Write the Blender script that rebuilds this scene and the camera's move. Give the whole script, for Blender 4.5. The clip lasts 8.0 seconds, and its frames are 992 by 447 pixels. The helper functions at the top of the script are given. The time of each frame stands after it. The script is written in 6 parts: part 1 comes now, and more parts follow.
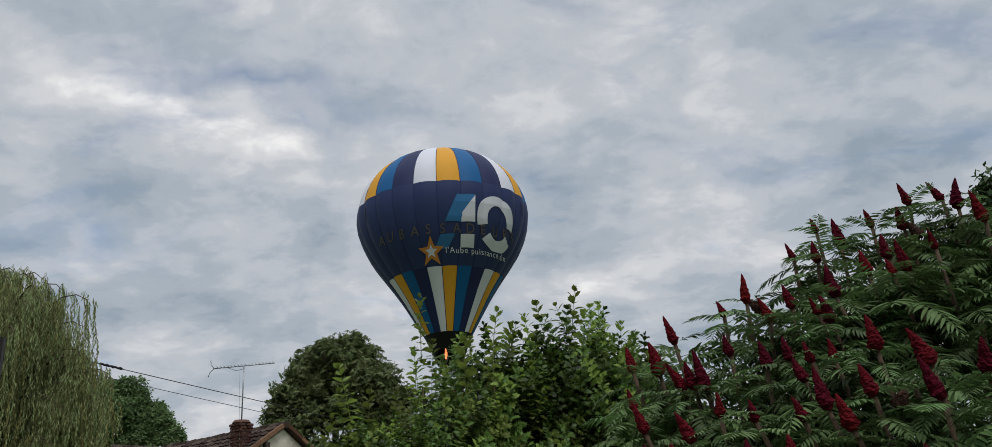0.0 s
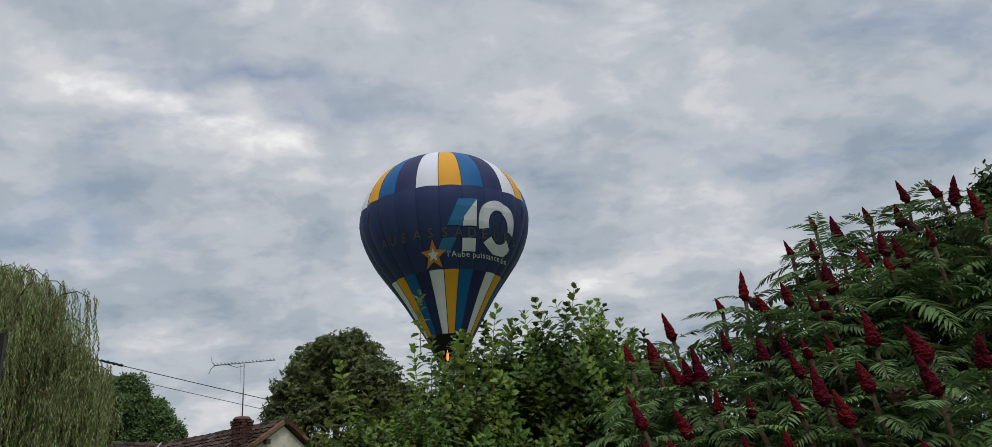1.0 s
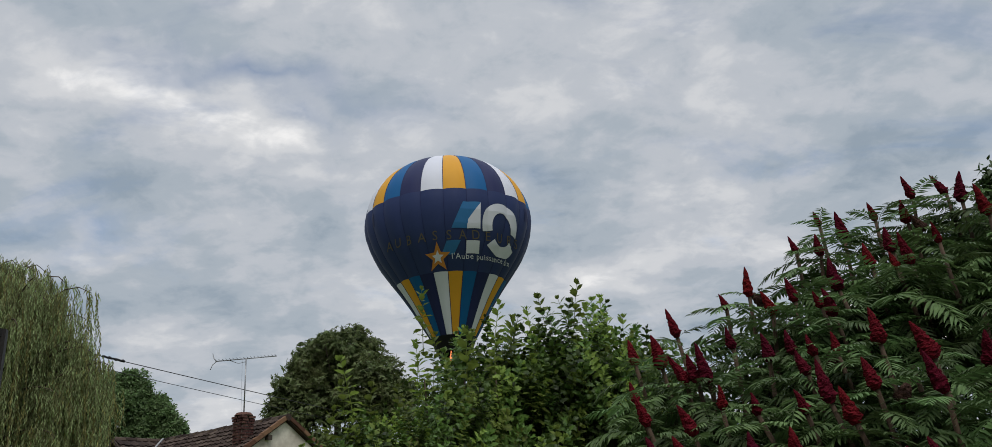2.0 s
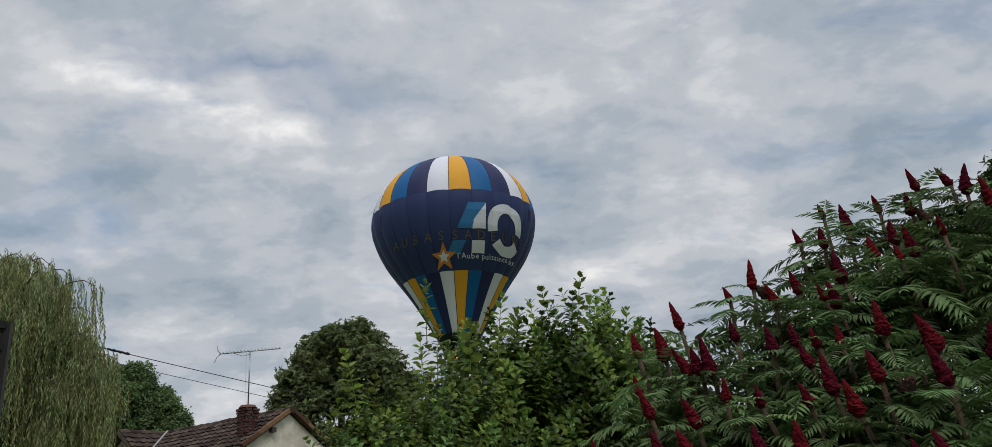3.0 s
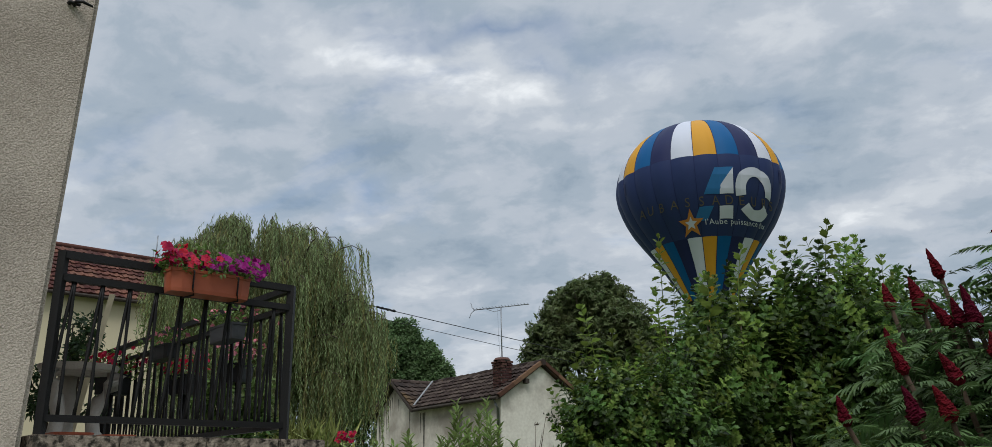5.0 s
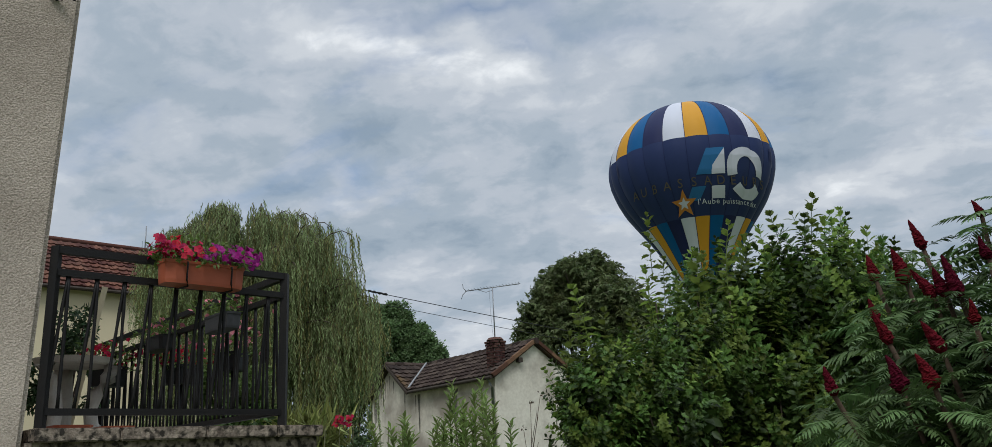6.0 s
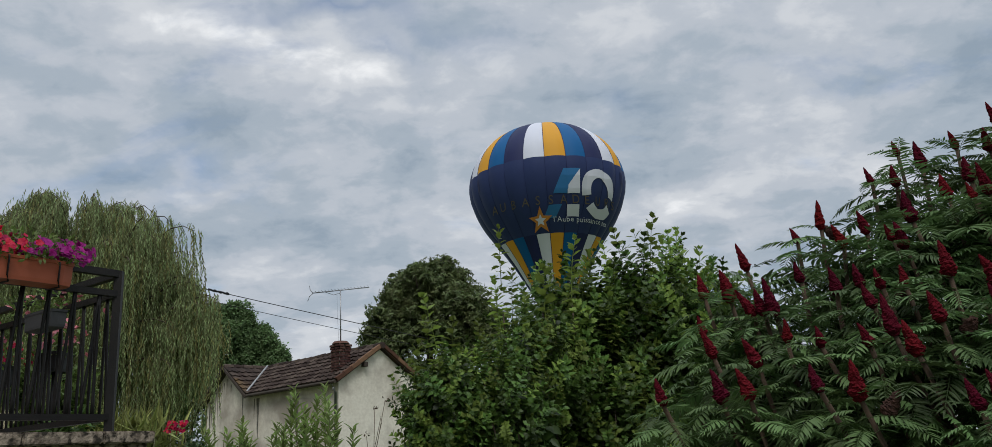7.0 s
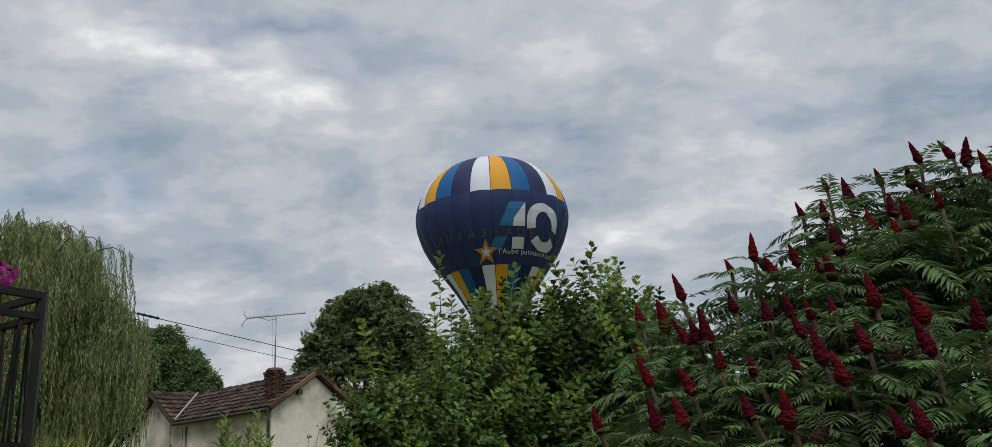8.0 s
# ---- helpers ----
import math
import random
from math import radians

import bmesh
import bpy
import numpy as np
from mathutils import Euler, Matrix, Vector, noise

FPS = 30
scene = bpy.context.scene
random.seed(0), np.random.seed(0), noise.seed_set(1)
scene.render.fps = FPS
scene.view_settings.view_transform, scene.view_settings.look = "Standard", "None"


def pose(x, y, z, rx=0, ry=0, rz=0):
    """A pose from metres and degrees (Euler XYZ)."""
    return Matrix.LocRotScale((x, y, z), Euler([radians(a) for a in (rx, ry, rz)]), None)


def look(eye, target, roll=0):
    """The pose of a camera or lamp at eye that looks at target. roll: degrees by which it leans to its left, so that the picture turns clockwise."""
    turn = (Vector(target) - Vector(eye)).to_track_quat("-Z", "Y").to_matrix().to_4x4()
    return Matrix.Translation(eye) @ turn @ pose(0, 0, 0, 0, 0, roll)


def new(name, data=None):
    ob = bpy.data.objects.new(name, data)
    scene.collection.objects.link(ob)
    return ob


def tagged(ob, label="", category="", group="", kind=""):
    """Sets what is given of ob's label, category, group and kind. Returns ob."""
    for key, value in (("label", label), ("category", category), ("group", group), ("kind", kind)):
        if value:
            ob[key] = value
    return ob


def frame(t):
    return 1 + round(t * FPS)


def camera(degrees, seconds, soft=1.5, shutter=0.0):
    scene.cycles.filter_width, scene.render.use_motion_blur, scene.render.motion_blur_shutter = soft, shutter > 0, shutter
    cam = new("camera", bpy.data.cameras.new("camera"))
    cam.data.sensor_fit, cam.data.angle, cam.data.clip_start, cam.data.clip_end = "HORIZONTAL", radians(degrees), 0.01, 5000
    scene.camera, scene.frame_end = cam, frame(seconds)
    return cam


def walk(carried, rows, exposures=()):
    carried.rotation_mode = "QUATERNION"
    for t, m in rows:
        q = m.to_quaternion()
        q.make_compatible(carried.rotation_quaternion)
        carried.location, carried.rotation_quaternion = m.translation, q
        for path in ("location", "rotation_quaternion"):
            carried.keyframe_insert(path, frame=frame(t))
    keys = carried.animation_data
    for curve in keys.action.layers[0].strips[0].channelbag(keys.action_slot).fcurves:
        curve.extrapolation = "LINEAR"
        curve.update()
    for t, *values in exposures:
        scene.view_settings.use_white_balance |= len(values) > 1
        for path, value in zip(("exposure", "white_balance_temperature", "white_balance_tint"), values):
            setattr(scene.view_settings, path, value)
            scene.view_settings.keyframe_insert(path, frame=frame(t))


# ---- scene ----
cam = camera(61.9, 8.0, soft=0.5)
PATH = [
    (0, (0.430, 0.264, 1.686), (0.4232, 2.1353, 2.3920), -4.04),
    (0.5, (0.432, 0.257, 1.683), (0.4262, 2.1303, 2.3841), -4.02),
    (1, (0.436, 0.255, 1.681), (0.4273, 2.1285, 2.3809), -3.98),
    (1.5, (0.432, 0.265, 1.682), (0.4222, 2.1394, 2.3796), -3.89),
    (3, (0.427, 0.277, 1.686), (0.4053, 2.1590, 2.3618), -3.84),
    (3.5, (0.426, 0.279, 1.686), (0.4012, 2.1645, 2.3535), -3.71),
    (4, (0.423, 0.288, 1.694), (0.3920, 2.1819, 2.3360), -3.60),
    (4.5, (0.431, 0.302, 1.693), (0.1968, 2.1988, 2.2817), -2.56),
    (5, (0.492, 0.222, 1.677), (-0.1068, 2.0350, 2.2732), -1.20),
    (5.2, (0.502, 0.187, 1.674), (-0.1408, 1.9873, 2.2625), -1.24),
    (6.3, (0.502, 0.154, 1.683), (-0.0325, 2.0041, 2.2230), -3.76),
    (6.5, (0.502, 0.133, 1.687), (0.0294, 2.0007, 2.2260), -3.34),
    (7, (0.505, 0.120, 1.689), (0.2731, 2.0318, 2.2296), -3.32),
    (7.5, (0.500, 0.108, 1.685), (0.4103, 2.0248, 2.2493), -3.96),
    (8, (0.503, 0.121, 1.685), (0.4192, 2.0279, 2.2811), -3.52),
]
walk(cam, [(t, look(e, g, r)) for t, e, g, r in PATH],
     [(0, 0, 6500, 10), (4.0, 0, 6500, 10), (5.0, 0, 6150, 8), (6.5, 0, 6150, 8), (7.4, 0, 6450, 10), (8.0, 0, 6500, 10)])

# ---- world and sun ----
world = bpy.data.worlds.new("overcast_sky")
scene.world = world
world.use_nodes = True
SUN_ELEVATION, SUN_AZIMUTH = 54.0, 168.0


def build_sky():
    nt = world.node_tree
    nt.nodes.clear()
    n, l = nt.nodes.new, nt.links.new

    def math_node(op, a, b=None, clamp=False):
        m = n("ShaderNodeMath")
        m.operation, m.use_clamp = op, clamp
        for i, v in enumerate((a, b)):
            if v is None:
                continue
            if isinstance(v, (int, float)):
                m.inputs[i].default_value = v
            else:
                l(v, m.inputs[i])
        return m.outputs[0]

    def noise_at(vec, scale, detail, rough, distort, offset, squash, turn):
        mp = n("ShaderNodeMapping")
        mp.inputs["Location"].default_value = offset
        mp.inputs["Rotation"].default_value = (0, 0, radians(turn))
        mp.inputs["Scale"].default_value = squash
        l(vec, mp.inputs["Vector"])
        t = n("ShaderNodeTexNoise")
        t.inputs["Scale"].default_value, t.inputs["Detail"].default_value = scale, detail
        t.inputs["Roughness"].default_value, t.inputs["Distortion"].default_value = rough, distort
        l(mp.outputs[0], t.inputs["Vector"])
        return t.outputs["Fac"]

    def ramp(fac, stops, mode="EASE"):
        r = n("ShaderNodeValToRGB")
        r.color_ramp.interpolation = mode
        e = r.color_ramp.elements
        while len(e) < len(stops):
            e.new(0.5)
        for k, (p, c) in zip(e, stops):
            k.position, k.color = p, (*c, 1)
        l(fac, r.inputs[0])
        return r.outputs[0]

    tc = n("ShaderNodeTexCoord")
    sep = n("ShaderNodeSeparateXYZ")
    l(tc.outputs["Generated"], sep.inputs[0])
    up = math_node("MAXIMUM", sep.outputs[2], 0.0)
    den = math_node("ADD", up, 0.30)
    comb = n("ShaderNodeCombineXYZ")
    l(math_node("DIVIDE", sep.outputs[0], den), comb.inputs[0])
    l(math_node("DIVIDE", sep.outputs[1], den), comb.inputs[1])
    flat = comb.outputs[0]
    # cloud deck: broad masses, then lumps, then fine wisps
    warp = n("ShaderNodeTexNoise")
    warp.inputs["Scale"].default_value, warp.inputs["Detail"].default_value = 4.5, 6
    l(flat, warp.inputs["Vector"])
    off = n("ShaderNodeVectorMath")
    off.operation = "MULTIPLY_ADD"
    l(warp.outputs["Color"], off.inputs[0])
    off.inputs[1].default_value, off.inputs[2].default_value = (0.36, 0.36, 0), (-0.18, -0.18, 0)
    bent = n("ShaderNodeVectorMath")
    bent.operation = "ADD"
    l(flat, bent.inputs[0]), l(off.outputs[0], bent.inputs[1])
    broad = noise_at(flat, 2.1, 3, 0.45, 0.2, (4.2, 1.7, 0), (0.9, 0.9, 1), -20)
    lumps = noise_at(flat, 5.4, 6, 0.5, 0.3, (2.3, 8.1, 0), (0.85, 1.0, 1), -10)
    wisps = noise_at(flat, 15.0, 7, 0.6, 0.3, (0.4, 3.3, 0), (0.9, 1.0, 1), -8)
    total = math_node("ADD", math_node("MULTIPLY", broad, 0.30), math_node("ADD", math_node("MULTIPLY", lumps, 0.46), math_node("MULTIPLY", wisps, 0.24)))
    # the deck is seen edge-on low down: flat grey and white layers
    low = n("ShaderNodeMapRange")
    low.inputs[1].default_value, low.inputs[2].default_value, low.inputs[3].default_value, low.inputs[4].default_value = 0.16, 0.46, 0.20, 0.0
    l(up, low.inputs[0])
    layers = noise_at(tc.outputs["Generated"], 2.6, 5, 0.5, 0.25, (0.7, 2.9, 1.3), (0.8, 0.8, 8.5), 0)
    total = math_node("ADD", total, math_node("MULTIPLY", math_node("SUBTRACT", layers, 0.5), low.outputs[0]))

    def mass(u, v, ru, rv, turn, amount):
        """One bright or dark cloud mass of the deck, ragged by the warp."""
        mp = n("ShaderNodeMapping")
        mp.vector_type = "TEXTURE"
        mp.inputs["Location"].default_value, mp.inputs["Rotation"].default_value, mp.inputs["Scale"].default_value = (u, v, 0), (0, 0, radians(turn)), (ru, rv, 1)
        l(bent.outputs[0], mp.inputs["Vector"])
        g = n("ShaderNodeTexGradient")
        g.gradient_type = "QUADRATIC_SPHERE"
        l(mp.outputs[0], g.inputs[0])
        return math_node("MULTIPLY", g.outputs["Fac"], amount)
    for spec in CLOUDS:
        total = math_node("ADD", total, mass(*spec))
    cloud = ramp(total, [(0.36, (0.275, 0.335, 0.40)), (0.45, (0.37, 0.42, 0.475)), (0.53, (0.47, 0.50, 0.545)), (0.61, (0.59, 0.605, 0.63)), (0.72, (0.84, 0.835, 0.83))])
    gaps = noise_at(flat, 3.1, 6, 0.58, 0.6, (9.7, 5.2, 0), (0.7, 1.3, 1), -25)
    rift = mass(-0.36, 1.04, 0.34, 0.075, 28, 0.75)
    for spec in ((-0.30, 1.15, 0.16, 0.05, 30, 0.5), (-0.15, 1.10, 0.16, 0.10, 10, 0.35), (0.06, 1.28, 0.18, 0.09, 10, 0.3), (-0.70, 1.30, 0.12, 0.08, 20, 0.5)):
        rift = math_node("ADD", rift, mass(*spec))
    gap = math_node("ADD", math_node("MULTIPLY", ramp(gaps, [(0.53, (0, 0, 0)), (0.70, (1, 1, 1))]), 0.4), math_node("MULTIPLY", rift, 0.8), True)
    sky = n("ShaderNodeTexSky")
    sky.sky_type, sky.sun_disc = "NISHITA", False
    sky.sun_elevation, sky.sun_rotation = radians(SUN_ELEVATION), radians(SUN_AZIMUTH)
    dim = n("ShaderNodeMix")
    dim.data_type, dim.blend_type = "RGBA", "MULTIPLY"
    dim.inputs[0].default_value = 1
    l(sky.outputs[0], dim.inputs[6])
    dim.inputs[7].default_value = (0.12, 0.12, 0.12, 1)
    mix = n("ShaderNodeMix")
    mix.data_type = "RGBA"
    l(gap, mix.inputs[0])
    l(cloud, mix.inputs[6])
    l(dim.outputs[2], mix.inputs[7])
    # an overcast sky brightens towards the zenith
    high = n("ShaderNodeMapRange")
    high.inputs[1].default_value, high.inputs[2].default_value = 0.58, 1.0
    high.inputs[3].default_value, high.inputs[4].default_value = 1.0, 1.0 + SKY_ZENITH
    l(up, high.inputs[0])
    lift = high.outputs[0]
    bg = n("ShaderNodeBackground")
    l(mix.outputs[2], bg.inputs[0])
    l(math_node("MULTIPLY", lift, SKY_STRENGTH), bg.inputs[1])
    out = n("ShaderNodeOutputWorld")
    l(bg.outputs[0], out.inputs[0])


SKY_STRENGTH, SKY_ZENITH = 1.06, 2.2
# cloud masses on the deck: middle, half lengths, turn, brightness
CLOUDS = [(-0.45, 1.1, 0.41, 0.17, 38, 0.13), (-0.31, 1.2, 0.23, 0.12, 36, 0.11), (-0.56, 0.99, 0.18, 0.14, 30, 0.074), (0.03, 1.12, 0.2, 0.12, 8, 0.08), (0.28, 1.43, 0.25, 0.15, 0, 0.09), (0.12, 1.62, 0.28, 0.17, 0, 0.1), (-0.72, 1.37, 0.15, 0.14, 0, 0.11), (-0.8, 2.25, 0.48, 0.37, 0, 0.11),
          (0.3, 1.02, 0.16, 0.15, 0, 0.062), (0.54, 1.05, 0.23, 0.17, 0, 0.062), (0.52, 1.38, 0.18, 0.12, 0, 0.074), (-0.5, 1.24, 0.25, 0.12, 14, -0.074), (-0.16, 1.07, 0.21, 0.17, 0, -0.074), (0.08, 1.27, 0.25, 0.14, 0, -0.074), (0.4, 1.29, 0.23, 0.14, -20, -0.074), (0.46, 1.35, 0.08, 0.09, -40, -0.087), (0.68, 1.25, 0.23, 0.2, 0, -0.087), (-0.19, 0.98, 0.23, 0.14, 0, -0.05), (0.42, 0.95, 0.23, 0.14, 0, -0.05)]
build_sky()
sun = new("sun", bpy.data.lights.new("sun", "SUN"))
sun.data.energy, sun.data.angle, sun.data.color = 1.75, radians(25), (1, 0.96, 0.9)
_az, _el = radians(SUN_AZIMUTH), radians(SUN_ELEVATION)
sun.matrix_world = look((30 * math.sin(_az) * math.cos(_el), 30 * math.cos(_az) * math.cos(_el), 30 * math.sin(_el)), (0, 0, 0))


# ---- materials ----
def material(name, base, second=None, rough=0.8, metal=0.0, scale=4.0, fine=40.0, bump=0.15, amount=0.5, island=0.0, soft=0.0, spec=0.3, grain=0.45, stain=None, stain_scale=1.0, stain_amount=0.0, stain_from=0.52, stretch=(1, 1, 1), spread=0.012):
    """Two scales of mottling on a base colour, with relief; island: brightness change from piece to piece; soft: light let through."""
    m = bpy.data.materials.new(name)
    m.use_nodes = True
    nt = m.node_tree
    n, l = nt.nodes.new, nt.links.new
    b = nt.nodes["Principled BSDF"]
    b.inputs["Roughness"].default_value, b.inputs["Metallic"].default_value = rough, metal
    b.inputs["Specular IOR Level"].default_value = spec
    second = second or tuple(c * 0.6 for c in base)
    tc = n("ShaderNodeTexCoord")
    mp = n("ShaderNodeMapping")
    mp.inputs["Scale"].default_value = stretch
    l(tc.outputs["Object"], mp.inputs[0])
    n1 = n("ShaderNodeTexNoise")
    n1.inputs["Scale"].default_value, n1.inputs["Detail"].default_value = scale, 5
    n2 = n("ShaderNodeTexNoise")
    n2.inputs["Scale"].default_value, n2.inputs["Detail"].default_value = fine, 4
    for t in (n1, n2):
        l(mp.outputs[0], t.inputs["Vector"])
    add = n("ShaderNodeMath")
    add.operation = "MULTIPLY_ADD"
    add.inputs[1].default_value = grain
    l(n2.outputs["Fac"], add.inputs[0])
    l(n1.outputs["Fac"], add.inputs[2])
    ra = n("ShaderNodeMapRange")
    ra.inputs[1].default_value, ra.inputs[2].default_value = 0.275 + 0.5 * grain, 0.725 + 0.5 * grain
    ra.inputs[3].default_value, ra.inputs[4].default_value = 0.5 - amount / 2, 0.5 + amount / 2
    l(add.outputs[0], ra.inputs[0])
    mix = n("ShaderNodeMix")
    mix.data_type = "RGBA"
    mix.inputs[6].default_value, mix.inputs[7].default_value = (*base, 1), (*second, 1)
    l(ra.outputs[0], mix.inputs[0])
    col = mix.outputs[2]
    if stain:
        ns = n("ShaderNodeTexNoise")
        ns.inputs["Scale"].default_value, ns.inputs["Detail"].default_value = stain_scale, 6
        l(mp.outputs[0], ns.inputs["Vector"])
        rs = n("ShaderNodeMapRange")
        rs.inputs[1].default_value, rs.inputs[2].default_value, rs.inputs[4].default_value = stain_from, stain_from + 0.14, stain_amount
        l(ns.outputs["Fac"], rs.inputs[0])
        ms = n("ShaderNodeMix")
        ms.data_type = "RGBA"
        l(rs.outputs[0], ms.inputs[0])
        l(col, ms.inputs[6])
        ms.inputs[7].default_value = (*stain, 1)
        col = ms.outputs[2]
    if island:
        g, o = n("ShaderNodeNewGeometry"), n("ShaderNodeObjectInfo")
        s = n("ShaderNodeMath")
        s.operation = "ADD"
        l(g.outputs["Random Per Island"], s.inputs[0])
        l(o.outputs["Random"], s.inputs[1])
        fr = n("ShaderNodeMath")
        fr.operation = "FRACT"
        l(s.outputs[0], fr.inputs[0])
        hv = n("ShaderNodeHueSaturation")
        vr = n("ShaderNodeMapRange")
        vr.inputs[3].default_value, vr.inputs[4].default_value = 1 - island, 1 + island
        l(fr.outputs[0], vr.inputs[0])
        l(vr.outputs[0], hv.inputs["Value"])
        hr = n("ShaderNodeMapRange")
        hr.inputs[3].default_value, hr.inputs[4].default_value = 0.5 - spread, 0.5 + spread
        l(fr.outputs[0], hr.inputs[0])
        l(hr.outputs[0], hv.inputs["Hue"])
        l(col, hv.inputs["Color"])
        col = hv.outputs[0]
    l(col, b.inputs["Base Color"])
    if bump:
        bp = n("ShaderNodeBump")
        bp.inputs["Strength"].default_value, bp.inputs["Distance"].default_value = bump, 0.01
        l(n2.outputs["Fac"], bp.inputs["Height"])
        l(bp.outputs[0], b.inputs["Normal"])
    if soft:
        tr = n("ShaderNodeBsdfTranslucent")
        l(col, tr.inputs[0])
        ms = n("ShaderNodeMixShader")
        ms.inputs[0].default_value = soft
        l(b.outputs[0], ms.inputs[1])
        l(tr.outputs[0], ms.inputs[2])
        l(ms.outputs[0], nt.nodes["Material Output"].inputs[0])
    return m


def leaf_material(name, base, second, island=0.35, soft=0.25, rough=0.6, spread=0.012):
    return material(name, base, second, rough=max(rough, 0.46), spec=0.25, scale=1.2, fine=30, bump=0, amount=0.8, island=island, soft=soft, spread=spread)


